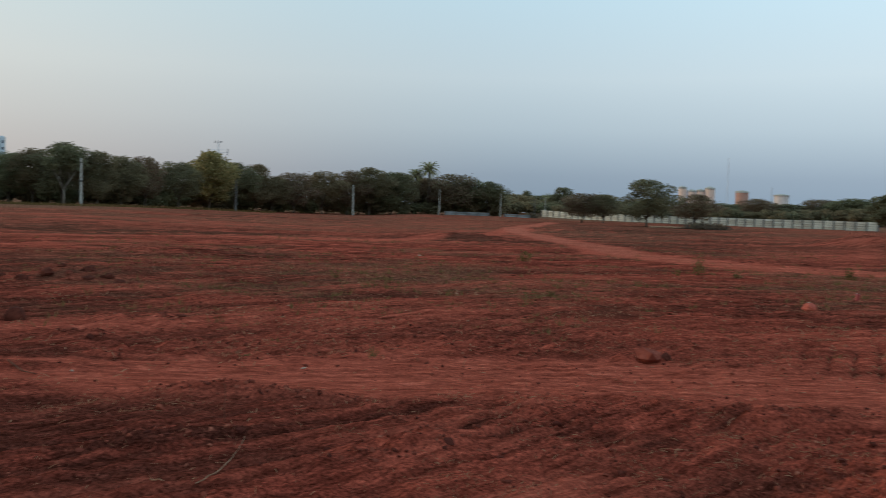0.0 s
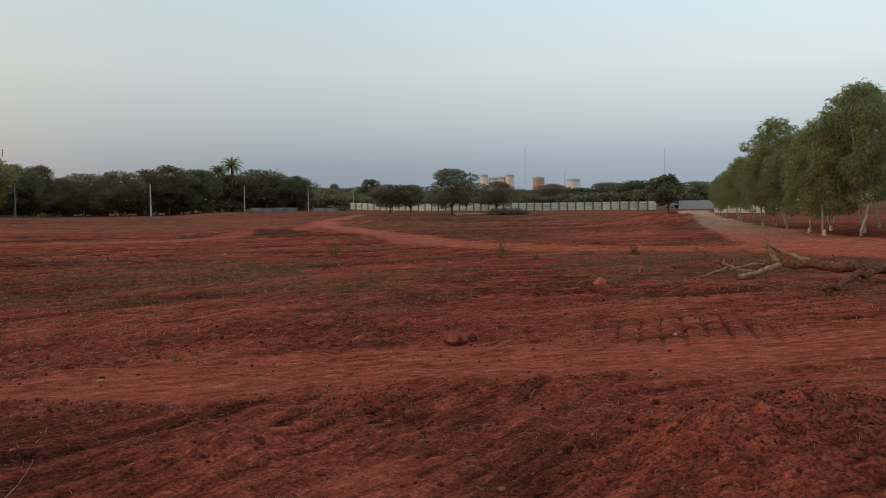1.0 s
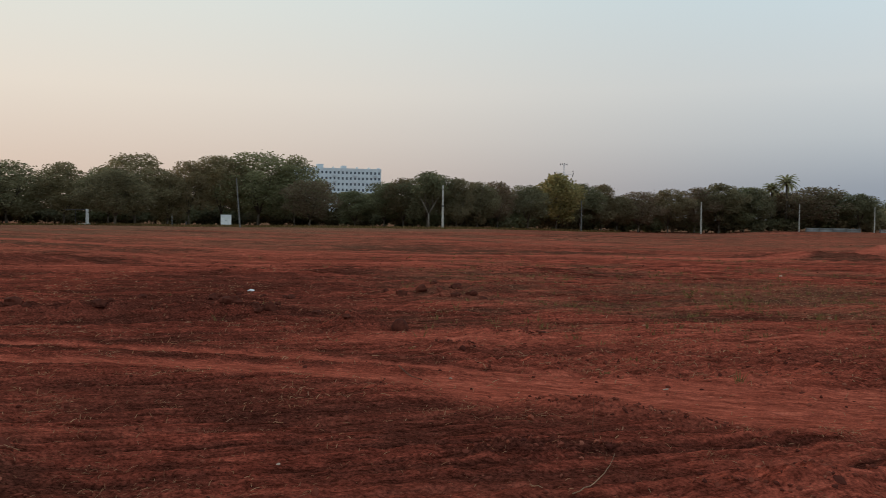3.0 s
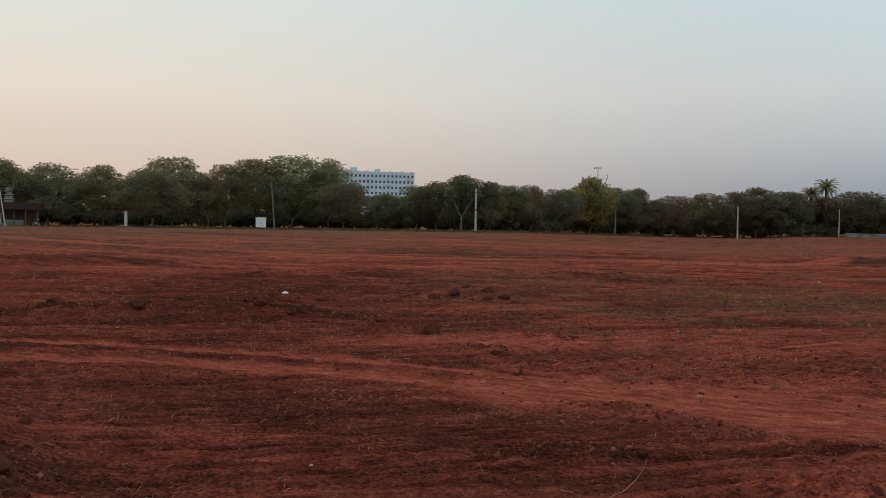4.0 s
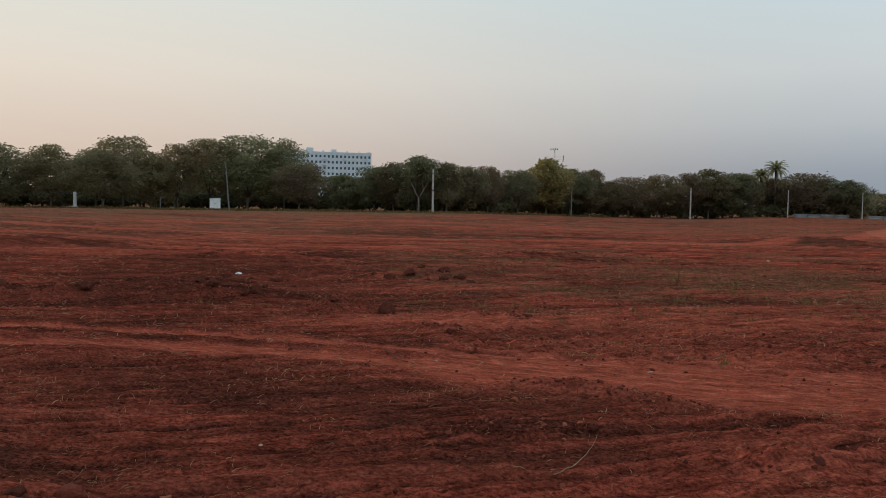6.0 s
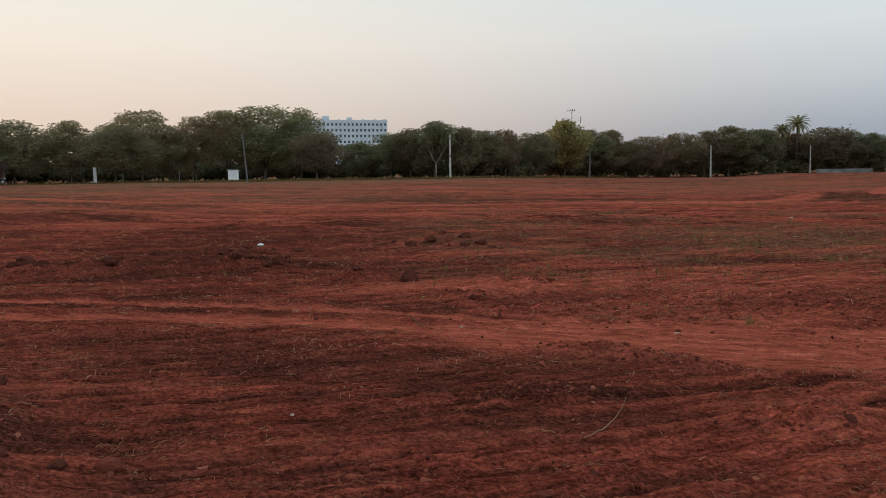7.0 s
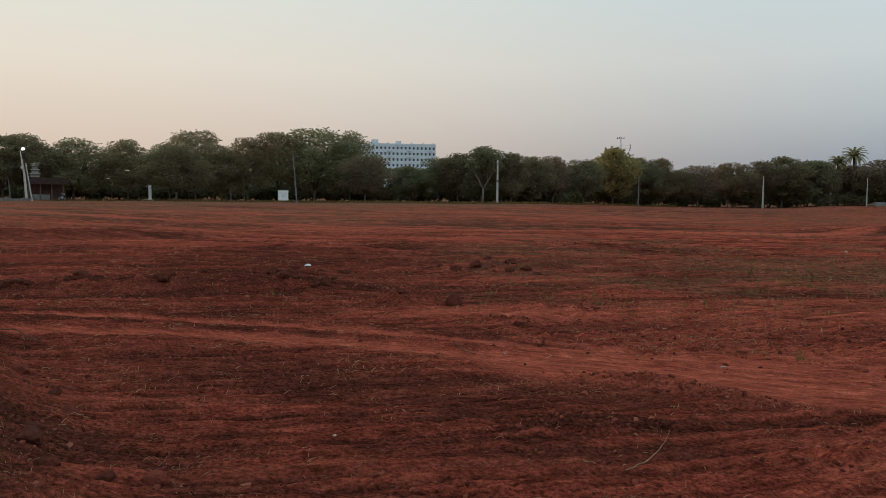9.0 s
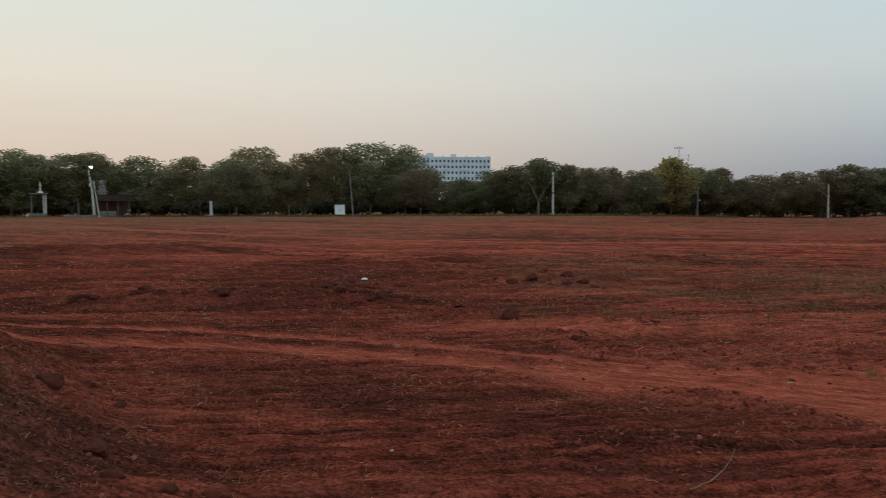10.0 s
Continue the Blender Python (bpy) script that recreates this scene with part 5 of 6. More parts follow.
part("limb", limb([(12.6, 12.9, 0.2), (11.8, 12.9, 0.25), (11.0, 12.75, 0.18), (10.3, 12.45, 0.11), (9.65, 12.15, 0.05)], 0.095, 0.045, 9, 0.045, 10), WOOD_RED, fallen, "dusty red-brown bark", True)
part("sprout", limb([(11.25, 13.85, 0.38), (11.2, 13.85, 0.52)], 0.025, 0.012, 10), WOOD_RED, fallen)

# ---- stones, blocks and litter ----
def lump_mesh(seed, sx, sy, sz, rough=0.2, flat=True, sub=2):
    bm = bmesh.new()
    bmesh.ops.create_icosphere(bm, subdivisions=sub, radius=1)
    off = Vector((seed * 3.1, seed * 1.7, seed))
    for v in bm.verts:
        n = noise.noise(v.co * 1.3 + off) * rough * 2 + noise.noise(v.co * 3.5 + off) * rough * 1.4 + noise.noise(v.co * 8 + off) * rough * 0.6
        v.co *= 1 + n
        if flat:
            v.co.z = max(v.co.z, -0.55)
        v.co.x, v.co.y, v.co.z = v.co.x * sx, v.co.y * sy, v.co.z * sz
    return bm


def rock_mesh(seed, sx, sy, sz):
    """A broken stone: flat faces, chipped edges."""
    g = np.random.default_rng(seed)
    bm = bmesh.new()
    for d in g.normal(size=(26, 3)):
        d = d / np.linalg.norm(d) * (0.82 + 0.25 * g.random())
        bm.verts.new((d[0] * sx, d[1] * sy, max(d[2], -0.55) * sz))
    made = bmesh.ops.convex_hull(bm, input=list(bm.verts))
    bmesh.ops.delete(bm, geom=[v for v in made["geom_interior"] if isinstance(v, bmesh.types.BMVert)], context="VERTS")
    bmesh.ops.bevel(bm, geom=list(bm.edges), offset=min(sx, sy, sz) * 0.09, segments=1, affect="EDGES")
    off = Vector((seed * 2.3, seed, seed * 0.7))
    for v in bm.verts:
        v.co += v.co * 0.16 * noise.noise(v.co / max(sx, sz) * 4 + off)
    return bm


def lying(name, x, y, seed, sx, sy, sz, mat, label, category, rough=0.16, sink=0.3, sub=2):
    bm = rock_mesh(seed, sx, sy, sz) if sub > 2 else lump_mesh(seed, sx, sy, sz, rough)
    ob = part(name, bm, mat)
    ob.matrix_world = pose(x, y, ground_z(x, y) + sz * (0.55 - sink), 0, 0, seed * 47)
    return tagged(ob, label, category)


BLOCK = surface("orange_red_block", (0.34, 0.075, 0.05), (0.52, 0.14, 0.095), 14, 0.85, 0.5)
PALESTONE = surface("pale_stone", (0.33, 0.20, 0.14), (0.50, 0.36, 0.27), 12, 0.85, 0.4)
ROCK = surface("brown_rock", (0.055, 0.0165, 0.011), (0.135, 0.038, 0.024), 10, 0.95, 0.9)
for m in (ROCK, CLOD):
    m.node_tree.nodes["Principled BSDF"].inputs["Specular IOR Level"].default_value = 0.05
block = lying("broken_block", 6.55, 14.5, 3, 0.135, 0.12, 0.12, BLOCK, "broken red block with a pale plaster patch", "stone", 0.3, 0.0, 3)
chip = part("plaster_patch", lump_mesh(4, 0.06, 0.06, 0.05, 0.2, False), PALESTONE, block, "pale plaster patch")
chip.location = (0.03, -0.10, 0.05)
lying("soil_lump", 2.35, 9.1, 5, 0.17, 0.12, 0.10, CLOD, "crumbled brick-red soil lump on the field", "soil lump", 0.25)
lying("soil_lump", 2.55, 9.2, 6, 0.08, 0.07, 0.06, ROCK, "small crumbled red soil lump", "soil lump", 0.25)
lying("round_clod", -5.68, 10.7, 7, 0.14, 0.13, 0.13, ROCK, "round dark red clod resting on soil", "clod", 0.10, 0.0)
lying("stone", 0.79, 9.95, 8, 0.055, 0.05, 0.05, CLOD, "small dark red stone", "stone")
lying("stone", -1.38, 8.08, 9, 0.045, 0.016, 0.008, PALESTONE, "flat pale stone chip on the wheel track", "stone", 0.1)
lying("stone", -3.27, 4.28, 10, 0.02, 0.013, 0.009, PALESTONE, "small pale stone chip", "stone")
lying("stone", -3.5, 7.62, 11, 0.024, 0.014, 0.011, PALESTONE, "small pale stone chip", "stone")
lying("stone", 5.0, 8.85, 12, 0.03, 0.022, 0.02, PALESTONE, "small pale stone chip", "stone")
lying("stone", 3.85, 5.5, 13, 0.10, 0.09, 0.10, CLOD, "red soil block on the heap's edge", "stone", 0.2)
for k, (x, y, s) in enumerate(((-3.56, 3.02, 0.13), (-3.75, 2.85, 0.09), (-4.42, 2.88, 0.17), (-5.05, 3.62, 0.15), (-4.05, 2.72, 0.12), (-5.6, 3.9, 0.1), (-6.3, 4.1, 0.14), (-4.75, 3.1, 0.09), (-5.9, 3.5, 0.2), (-7.4, 4.5, 0.13))):
    tagged(lying("rock", x, y, 20 + k, s * 0.66, s * 0.52, s * 0.50, ROCK if k % 3 else CLOD, "rough brown rock half buried in the soil heap", "rock", 0.24, 0.45, 3), group="rocks on the heap")
for k, (x, y, s) in enumerate(((-6.75, 10.75, 0.16), (-6.5, 10.5, 0.12), (-6.9, 11.0, 0.11), (-7.0, 15.9, 0.2), (-7.5, 16.1, 0.16), (-6.4, 15.9, 0.22), (-4.15, 9.75, 0.12), (-4.0, 9.7, 0.08), (-3.9, 11.2, 0.12), (-3.6, 11.1, 0.08), (-6.0, 15.6, 0.13), (-9.2, 11.7, 0.15), (-9.8, 11.9, 0.12), (-10.4, 12.1, 0.14))):
    tagged(lying("soil_lump", x, y, 60 + k, s * 0.7, s * 0.5, s * 0.32, ROCK if k % 2 else CLOD, "dark crumbled lump of turned red soil", "soil lump", 0.26, 0.4), group="lumps of turned soil")
g = np.random.default_rng(431)
for k in range(34):
    cx, cy, rx, ry, turn, h = (HEAPS[3], HEAPS[2], HEAPS[18], HEAPS[19], HEAPS[20])[k % 5]
    u, w = rx * 0.7 * g.normal(), ry * 0.7 * g.normal()
    c, q, s = math.cos(radians(turn)), math.sin(radians(turn)), 0.10 + 0.14 * g.random() ** 2
    tagged(lying("soil_lump", cx + u * c - w * q, cy + u * q + w * c, 500 + k, s * 0.7, s * 0.55, s * 0.45, ROCK, "dark crumbled lump of turned red soil", "soil lump", 0.3, 0.35), group="lumps of turned soil")
lying("white_scrap", -11.75, 15.0, 40, 0.09, 0.06, 0.055, WHITE, "crumpled white scrap on the soil", "litter", 0.25)
lying("white_scrap", -0.9, 27.9, 41, 0.08, 0.05, 0.04, PALESTONE, "small white scrap on the soil", "litter", 0.25)
RED_TIN = surface("red_tin", (0.26, 0.03, 0.03), (0.36, 0.06, 0.05), 10, 0.4, 0.0)
tin = holder("red_tin", pose(8.45, 16.6, ground_z(8.45, 16.6) - 0.01, 4, 6, 0), "small red tin standing on the soil", "tin")
bm = bmesh.new()
bmesh.ops.create_cone(bm, cap_ends=True, segments=16, radius1=0.042, radius2=0.042, depth=0.14, matrix=Matrix.Translation((0, 0, 0.07)))
part("body", bm, RED_TIN, tin)
bm = bmesh.new()
bmesh.ops.create_cone(bm, cap_ends=True, segments=16, radius1=0.044, radius2=0.038, depth=0.02, matrix=Matrix.Translation((0, 0, 0.15)))
part("lid", bm, RED_TIN, tin)

def stalk(points, r, label, mat):
    pts = [(x, y, ground_z(x, y) + z) for x, y, z in points]
    return tagged(part("dry_stalk", limb(pts, r, r * 0.5, int(abs(points[0][0]) * 100), 0.004, 5), mat), label, "stalk")


stalk([(-1.36, 4.52, 0.015), (-1.29, 4.66, 0.02), (-1.27, 4.95, 0.03), (-1.28, 5.2, 0.04), (-1.32, 5.47, 0.03)], 0.0036, "long bent dry grass stalk", WOOD_RAW)
stalk([(-1.64, 4.58, 0.02), (-1.53, 4.48, 0.02)], 0.0035, "short dry grass stalk on soil", WOOD_RAW)
stalk([(-1.56, 5.85, 0.0), (-1.57, 5.87, 0.28)], 0.004, "upright thin dark stem", WOOD_RED)
stalk([(-4.15, 7.7, 0.02), (-3.9, 7.5, 0.03), (-3.75, 7.45, 0.02)], 0.01, "broken dry twig on soil", WOOD_RED)
stalk([(-8.9, 5.6, 0.05), (-8.2, 5.35, 0.12), (-7.7, 5.3, 0.03)], 0.012, "broken dry twig on soil", WOOD_RED)

# ---- saplings and weeds ----
def sapling(x, y, h, seed, label="small leafy green sapling in the soil"):
    g = np.random.default_rng(seed)
    root = holder("sapling", pose(x, y, ground_z(x, y) - 0.01), label, "sapling", "weeds in the field")
    part("stem", tube(bmesh.new(), [(0, 0, 0), (0.01, 0.01, h * 0.5), (0.0, 0.02, h * 0.9)], [0.012, 0.009, 0.004], 5), WOOD_RED, root)
    c = [(g.normal() * 0.10 * h * 2, g.normal() * 0.10 * h * 2, h * (0.15 + 0.75 * k / 7)) for k in range(8)]
    sz = [(h * (0.36 - 0.032 * k),) * 2 + (h * 0.16,) for k in range(8)]
    v, f = leaf_cloud(g, c, sz, 150 if h > 0.3 else 36, 0.09, 0.035, shell=0.2)
    v[:, 2] = np.maximum(v[:, 2], 0.01)
    o = new("foliage", mesh_of("foliage", v, f, LEAF_WEED))
    o.parent = root


for k, (x, y, h) in enumerate(((7.0, 22.4, 0.60), (6.4, 22.3, 0.2), (2.5, 25.3, 0.36), (11.4, 22.7, 0.36), (-2.45, 18.3, 0.24), (2.05, 15.6, 0.14), (8.0, 22.2, 0.16), (-1.2, 17.6, 0.22))):
    sapling(x, y, h, 300 + k)


def brush_pile(az, d, w, h, seed, label):
    g = np.random.default_rng(seed)
    root = holder("brush_pile", placed(az, d, az, drop=0.0), label, "brush pile")
    bm = bmesh.new()
    for k in range(70):
        x, y = g.normal() * w * 0.25, g.normal() * w * 0.12
        a, l = g.random() * 6.28, 0.8 + g.random() * 1.2
        z = h * max(0.05, (1 - (x / w * 2) ** 2)) * g.random()
        tube(bm, [(x, y, z * 0.6), (x + math.cos(a) * l * 0.5, y + math.sin(a) * l * 0.3, z + 0.15), (x + math.cos(a) * l, y + math.sin(a) * l * 0.5, max(0.03, z * 0.5))], [0.04, 0.03, 0.012], 4)
    part("branch_tangle", bm, BARK, root)["kind"] = "stuff"
    v, f = leaf_cloud(g, [(g.normal() * w * 0.22, g.normal() * w * 0.1, h * 0.3) for _ in range(8)], [(w * 0.2, w * 0.12, h * 0.5)] * 8, 500, 0.3, 0.2)
    v[:, 2] = np.maximum(v[:, 2], 0.02)
    o = new("dry_foliage", mesh_of("dry_foliage", v, f, LEAF_RUST))
    o.parent = root


brush_pile(-17.0, 112, 4.8, 1.0, 1, "heap of cut brush and dead branches")
brush_pile(-18.2, 113, 3.6, 0.9, 2, "heap of cut brush and dead branches")
brush_pile(-6.0, 185, 5.0, 1.3, 3, "heap of cut brush and dead branches")
for az, d, l in ((-14.8, 114, 3.2), (-15.6, 113, 2.6), (-16.2, 112, 2.8)):
    x, y = spot(az, d)
    z = ground_z(x, y) + 0.12
    tagged(part("cut_log", limb([(x - l / 2, y, z), (x, y + 0.2, z + 0.05), (x + l / 2, y + 0.1, z + 0.03)], 0.14, 0.1, int(l * 10)), WOOD_RAW), "pale stripped log lying on the ground", "log")


def forked_tree(az, d):
    root = holder("bare_tree", placed(az, d, az), "young tree with a pale forked trunk and thin leaves", "tree")
    bm = bmesh.new()
    tube(bm, [(0, 0, -0.2), (0.02, 0, 1.2), (-0.03, 0, 2.3)], [0.15, 0.12, 0.11], 8)
    for s, tx in ((-1, -1.5), (1, 1.7)):
        tube(bm, [(-0.03, 0, 2.2), (tx * 0.4, 0.1, 3.4), (tx, 0.1, 5.2)], [0.10, 0.075, 0.03], 7)
        tube(bm, [(tx * 0.4, 0.1, 3.4), (tx * 0.3, 0.3, 4.6), (tx * 0.5, 0.2, 6.0)], [0.06, 0.04, 0.02], 6)
    part("trunk", bm, surface("grey_young_bark", (0.11, 0.09, 0.07), (0.24, 0.20, 0.16), 5, 0.9, 0.5), root, smooth_shade=True)
    g = np.random.default_rng(77)
    v, f = leaf_cloud(g, [(-1.4, 0.3, 5.8), (0.1, 0.4, 6.3), (1.6, 0.3, 5.8), (-0.5, 0.6, 7.2), (0.9, 0.5, 7.3)], [(1.3, 1.2, 0.9)] * 5, 1200, 0.4, 0.32)
    o = new("crown", mesh_of("crown", v, f, LEAF))
    o.parent = root


forked_tree(25.35, 121)

# ---- loose ground cover ----
def scatter(count, seed, rmin, rmax, power=1.6):
    g = np.random.default_rng(seed)
    r = rmin + (rmax - rmin) * g.random(count) ** power
    a = np.radians(-47 + 112 * g.random(count))
    return g, -r * np.sin(a), r * np.cos(a), r


def heights(x, y):
    return far_rise(x, y) + relief(x, y)


def soil_clods():
    bm = bmesh.new()
    bmesh.ops.create_icosphere(bm, subdivisions=1, radius=1)
    ico = np.array([v.co[:] for v in bm.verts])
    fac = np.array([[v.index for v in f.verts] for f in bm.faces])
    bm.free()
    g, x, y, r = scatter(30000, 401, 2.6, 32, 1.4)
    keep = g.random(len(x)) < (0.10 + 0.9 * rough_mask(x, y) ** 2) * (1 - 0.9 * track_mask(x, y))
    x, y, r = x[keep], y[keep], r[keep]
    # crumbs on the soil heaps
    hx, hy = [x], [y]
    for cx, cy, rx, ry, turn, h in (*HEAPS[:5], *HEAPS[11:]):
        n = 5000 if h > 0.5 else 2000 if h > 0.25 else 300 if h > 0.11 else 90
        u, v = g.normal(size=n) * rx * 0.62, g.normal(size=n) * ry * 0.62
        c, s = math.cos(radians(turn)), math.sin(radians(turn))
        hx.append(cx + u * c - v * s)
        hy.append(cy + u * s + v * c)
    x, y = np.concatenate(hx), np.concatenate(hy)
    ok = np.hypot(x, y) > 2.2
    x, y = x[ok], y[ok]
    n = len(x)
    loose = np.minimum(1, sum(heap(x, y, *h[:5], 1.2) for h in HEAPS[:5]))
    size = (0.006 + (0.014 - 0.003 * loose) * g.random(n) ** 3) * (1 + 0.7 * (g.random(n) < 0.06)) * (1 + np.hypot(x, y) / 40)
    z = heights(x, y) + size * 0.25
    rad = 1 + 0.28 * g.normal(size=(n, len(ico), 1)).clip(-1.5, 1.5)
    v = ico[None] * rad * (size[:, None] * (0.7 + 0.6 * g.random((n, 3))))[:, None, :] * np.array([1, 1, 0.75])
    v = v + np.stack([x, y, z], -1)[:, None, :]
    f = fac[None] + (np.arange(n) * len(ico))[:, None, None]
    m, nodes, links, bsdf = material("clods_mixed")
    isl = nodes.new("ShaderNodeNewGeometry").outputs["Random Per Island"]
    links.new(ramp(nodes, links, isl, [(0.0, (0.075, 0.022, 0.016)), (0.6, (0.19, 0.050, 0.032)), (0.92, (0.26, 0.072, 0.044)), (1.0, (0.31, 0.105, 0.065))]), bsdf.inputs["Base Color"])
    bsdf.inputs["Roughness"].default_value = 0.95
    bsdf.inputs["Specular IOR Level"].default_value = 0.0
    tagged(new("soil_clods", mesh_of("soil_clods", v.reshape(-1, 3), f.reshape(-1, 3), m)), "loose crumbs and clods of red soil", "soil clods", kind="stuff")


def straw_bits():
    g, x, y, r = scatter(76000, 403, 2.7, 26, 1.15)
    patch = smooth(fbm(x * 0.7, y * 0.9, 3, 95), -0.15, 0.35) * (0.15 + 0.85 * smooth(fbm(x * 2.2, y * 2.6, 2, 98), -0.05, 0.3))
    keep = g.random(len(x)) < (0.12 + 0.88 * patch) * (1 - 0.85 * track_mask(x, y)) * (1 - 0.45 * moist(x, y))
    x, y = x[keep], y[keep]
    n = len(x)
    near = np.clip(np.hypot(x, y) / 7.5, 0.4, 1.0)
    a, l, w = g.random(n) * 6.28, (0.02 + 0.08 * g.random(n) ** 2) * near, (0.0011 + 0.0013 * g.random(n)) * near
    d, s = np.stack([np.cos(a), np.sin(a)], -1), np.stack([-np.sin(a), np.cos(a)], -1)
    z0 = heights(x, y) + 0.006
    ex, ey = x + d[:, 0] * l, y + d[:, 1] * l
    z2 = heights(ex, ey) + 0.008 + 0.04 * near ** 2 * g.random(n) ** 2
    mx, my = (x + ex) / 2 + s[:, 0] * l * 0.025, (y + ey) / 2 + s[:, 1] * l * 0.025
    zm = (z0 + z2) / 2 + 0.004
    w = w * (1 + np.hypot(x, y) / 14)
    q = lambda px, py, pz, k: np.stack([px + s[:, 0] * w * k, py + s[:, 1] * w * k, pz + 0.7 * w * k], -1)
    v = np.stack([q(x, y, z0, -1), q(x, y, z0, 1), q(mx, my, zm, 1), q(mx, my, zm, -1), q(ex, ey, z2, 0.4), q(ex, ey, z2, -0.4)], 1)
    base = (np.arange(n) * 6)[:, None]
    f = np.concatenate([base + np.array([0, 1, 2, 3]), base + np.array([3, 2, 4, 5])])
    tagged(new("dry_straw", mesh_of("dry_straw", v.reshape(-1, 3), f, STRAW)), "scattered bits of dry straw on the soil", "straw", kind="stuff")


def weed_tufts():
    g, x, y, r = scatter(46000, 405, 3.0, 42, 0.9)
    az = np.degrees(np.arctan2(-x, y))
    patch = smooth(fbm(x * 0.16 + 3, y * 0.26, 4, 91), -0.3, 0.3) * smooth(r, 9, 16) * (1 - smooth(az, 22, 32)) * (0.45 + 0.55 * smooth(-az, -20, 0))
    fine = smooth(fbm(x * 1.1, y * 1.3, 2, 96), 0.0, 0.45)
    keep = g.random(len(x)) < (0.012 * smooth(r, 7, 10) + 0.45 * patch) * (0.2 + 0.8 * fine) * (1 - track_mask(x, y))
    x, y = x[keep], y[keep]
    n, k = len(x), 7
    x, y = np.repeat(x, k), np.repeat(y, k)
    tall = np.repeat(0.03 + 0.10 * g.random(n) ** 2, k) * (0.6 + 0.8 * g.random(n * k))
    a = g.random(n * k) * 6.28
    spread = 0.02 + 0.07 * g.random(n * k)
    bx, by = x + np.cos(a) * spread, y + np.sin(a) * spread
    z = heights(bx, by)
    w = 0.006 + 0.006 * g.random(n * k)
    tx, ty = bx + np.cos(a) * tall * 0.8, by + np.sin(a) * tall * 0.8
    v = np.stack([np.stack([bx - np.sin(a) * w, by + np.cos(a) * w, z], -1), np.stack([bx + np.sin(a) * w, by - np.cos(a) * w, z], -1), np.stack([tx, ty, z + tall], -1)], 1)
    f = np.arange(n * k * 3).reshape(-1, 3)
    tagged(new("weed_tufts", mesh_of("weed_tufts", v.reshape(-1, 3), f, LEAF_WEED)), "patchy low weeds and dry grass on red soil", "weeds", kind="stuff")


def edge_grass():
    """Dry grass strip at the foot of the belt."""
    g = np.random.default_rng(407)
    n = 26000
    az = 12 + 52 * g.random(n)
    d = np.interp(az, [12, 24, 35, 62], [148, 112, 118, 122]) + 14 * g.random(n)
    keep = (az < 47) | (g.random(n) < 0.25)
    az, d = np.radians(az[keep]), d[keep]
    n = len(d)
    x, y = -d * np.sin(az), d * np.cos(az)
    z = heights(x, y)
    t, a, w = 0.12 + 0.3 * g.random(n) ** 2, g.random(n) * 6.28, 0.05 + 0.06 * g.random(n)
    v = np.stack([np.stack([x - np.sin(a) * w, y + np.cos(a) * w, z], -1), np.stack([x + np.sin(a) * w, y - np.cos(a) * w, z], -1), np.stack([x + 0.3 * t * np.cos(a), y + 0.3 * t * np.sin(a), z + t], -1)], 1)
    tagged(new("edge_grass", mesh_of("edge_grass", v.reshape(-1, 3), np.arange(n * 3).reshape(-1, 3), LEAF_WEED)), "dry rough grass along the field's edge", "grass", kind="stuff")


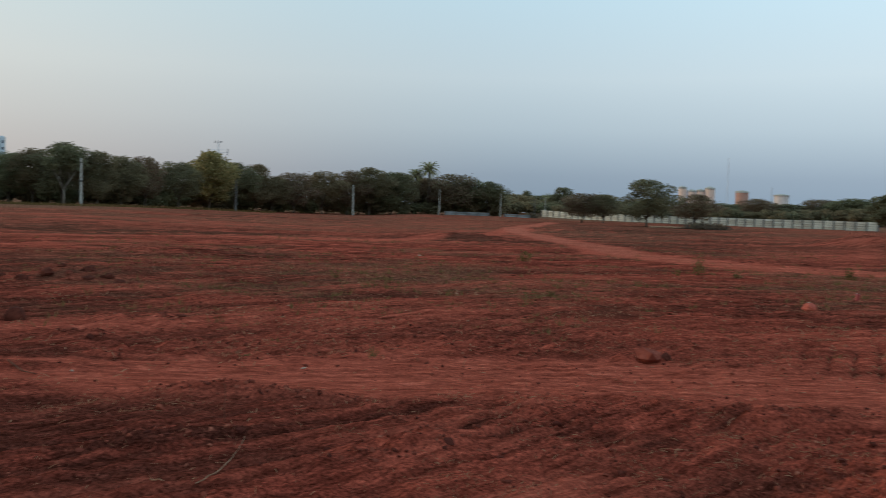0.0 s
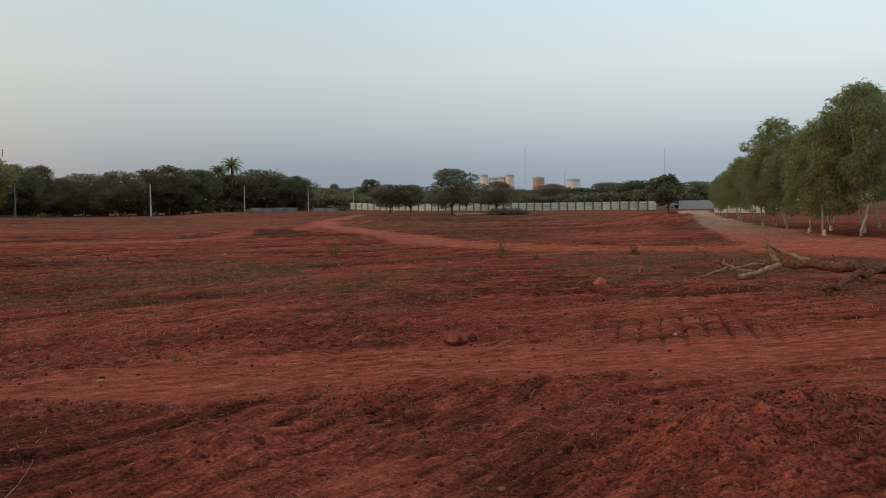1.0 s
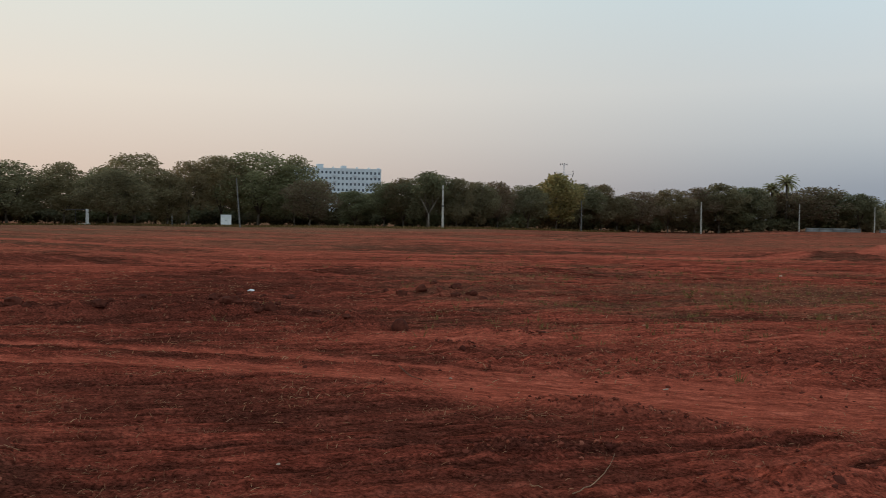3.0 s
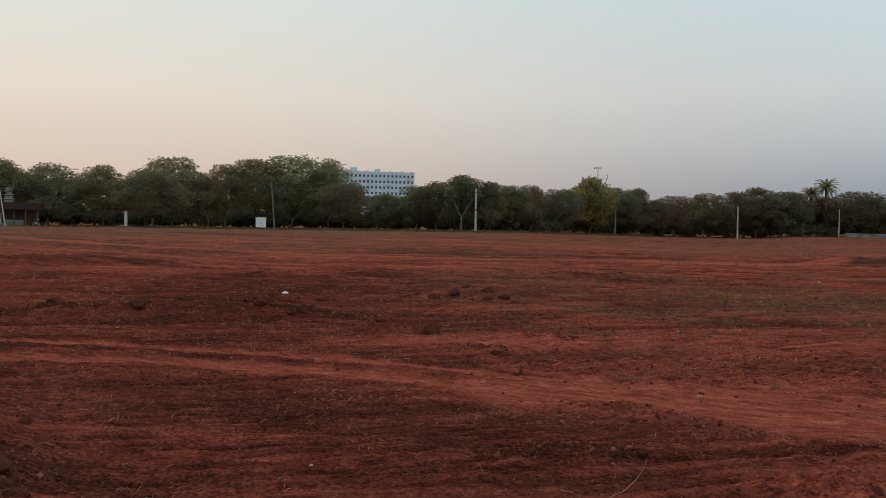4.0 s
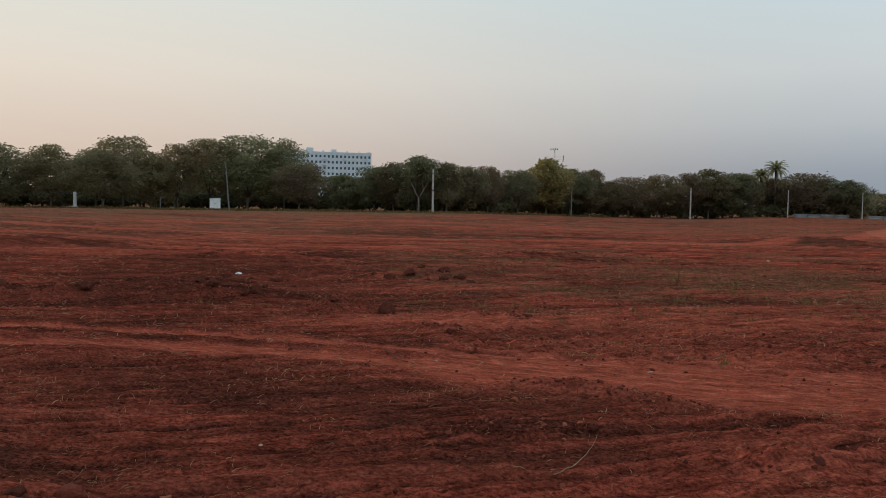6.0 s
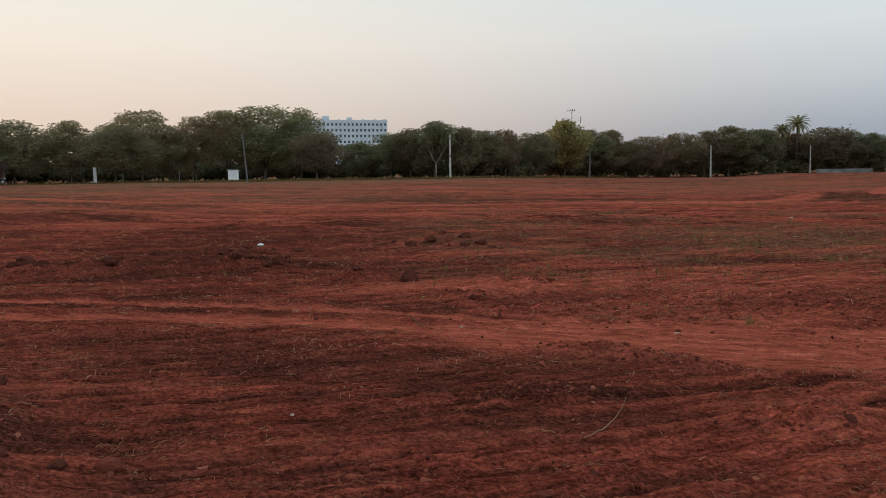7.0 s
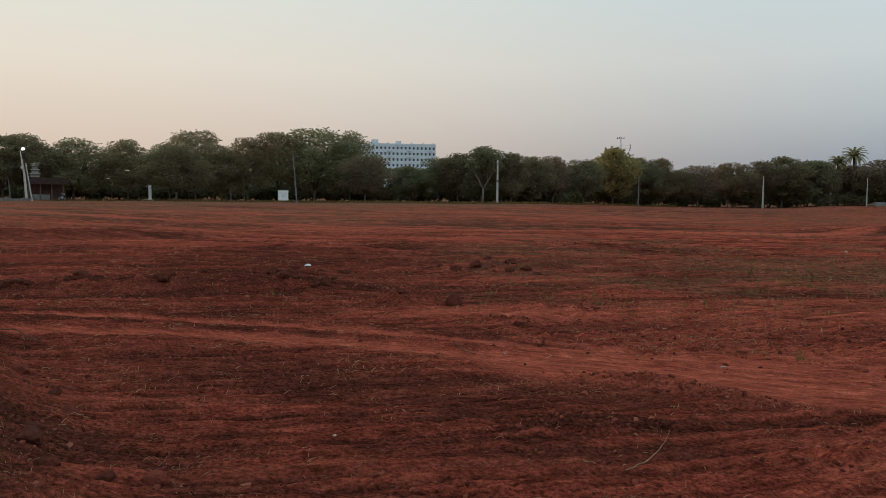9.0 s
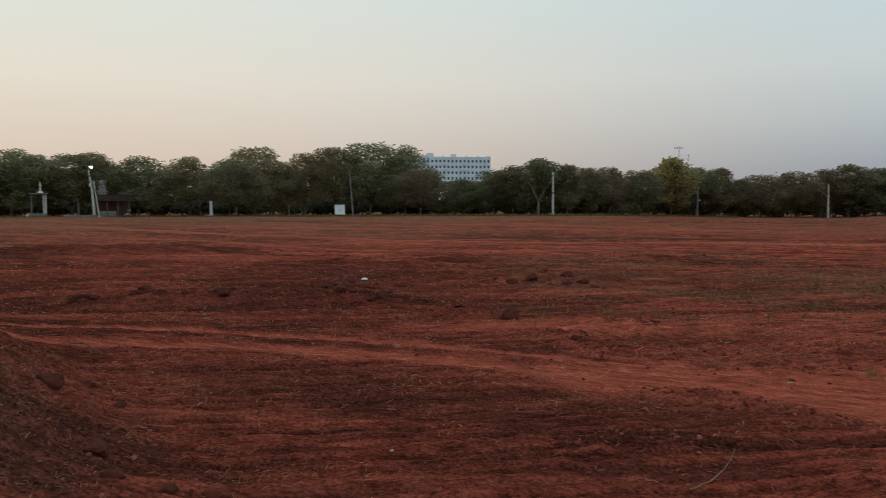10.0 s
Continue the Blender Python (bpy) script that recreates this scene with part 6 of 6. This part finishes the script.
def field_stones():
    """Small stones and lumps strewn over the middle of the field."""
    oct_v = np.array([(1, 0, 0), (-1, 0, 0), (0, 1, 0), (0, -1, 0), (0, 0, 1), (0, 0, -1)], float)
    oct_f = np.array([(0, 2, 4), (2, 1, 4), (1, 3, 4), (3, 0, 4), (2, 0, 5), (1, 2, 5), (3, 1, 5), (0, 3, 5)])
    g, x, y, r = scatter(9000, 409, 9, 85, 1.2)
    keep = g.random(len(x)) < (0.12 + 0.88 * smooth(fbm(x * 0.12, y * 0.3, 3, 97), 0.0, 0.4)) * (1 - 0.9 * track_mask(x, y))
    x, y = x[keep], y[keep]
    n = len(x)
    size = (0.012 + 0.036 * g.random(n) ** 3) * (0.6 + np.hypot(x, y) / 110)
    z = heights(x, y) + size * 0.2
    v = oct_v[None] * (1 + 0.3 * g.normal(size=(n, 6, 1)).clip(-1.5, 1.5)) * (size[:, None] * (0.6 + 0.7 * g.random((n, 3))))[:, None, :] * np.array([1.2, 1, 0.7])
    v = v + np.stack([x, y, z], -1)[:, None, :]
    f = oct_f[None] + (np.arange(n) * 6)[:, None, None]
    m, nodes, links, bsdf = material("field_stone_mix")
    isl = nodes.new("ShaderNodeNewGeometry").outputs["Random Per Island"]
    links.new(ramp(nodes, links, isl, [(0.0, (0.07, 0.022, 0.015)), (0.55, (0.20, 0.055, 0.034)), (0.85, (0.30, 0.10, 0.06)), (1.0, (0.38, 0.20, 0.13))]), bsdf.inputs["Base Color"])
    bsdf.inputs["Roughness"].default_value = 0.95
    bsdf.inputs["Specular IOR Level"].default_value = 0.0
    tagged(new("field_stones", mesh_of("field_stones", v.reshape(-1, 3), f.reshape(-1, 3), m)), "small stones and lumps strewn over red soil", "stones", kind="stuff")


def dry_tufts():
    """Clumps of dead grass pressed to the soil near the walk."""
    g, x, y, r = scatter(260, 411, 3.6, 14, 1.1)
    keep = g.random(len(x)) < (1 - 0.95 * track_mask(x, y)) * smooth(fbm(x * 0.6, y * 0.6, 2, 99), -0.3, 0.3)
    x, y = x[keep], y[keep]
    k = 26
    n = len(x) * k
    big = np.repeat(0.5 + 0.9 * g.random(len(x)), k)
    cx, cy = np.repeat(x, k) + 0.10 * big * g.normal(size=n), np.repeat(y, k) + 0.05 * big * g.normal(size=n)
    a, l = g.random(n) * 6.28, big * (0.03 + 0.06 * g.random(n))
    w = (0.0009 + 0.0009 * g.random(n)) * (0.6 + np.hypot(cx, cy) / 9)
    ex, ey = cx + np.cos(a) * l, cy + np.sin(a) * l
    z0, z1 = heights(cx, cy), heights(ex, ey)
    rise = l * (0.05 + 0.35 * g.random(n) ** 3)
    mid = np.stack([(cx + ex) / 2, (cy + ey) / 2, (z0 + z1) / 2 + rise], -1)
    side = np.stack([-np.sin(a) * w, np.cos(a) * w, 0.5 * w], -1)
    p0, p1 = np.stack([cx, cy, z0], -1), np.stack([ex, ey, z1 + 0.5 * rise], -1)
    v = np.stack([p0 - side, p0 + side, mid + side, mid - side, p1 + 0.3 * side, p1 - 0.3 * side], 1)
    base = (np.arange(n) * 6)[:, None]
    f = np.concatenate([base + np.array([0, 1, 2, 3]), base + np.array([3, 2, 4, 5])])
    tagged(new("dry_grass", mesh_of("dry_grass", v.reshape(-1, 3), f, STRAW)), "matted clumps of dead pale grass on soil", "dry grass", kind="stuff")


field_stones()
soil_clods()
dry_tufts()
straw_bits()
weed_tufts()
edge_grass()
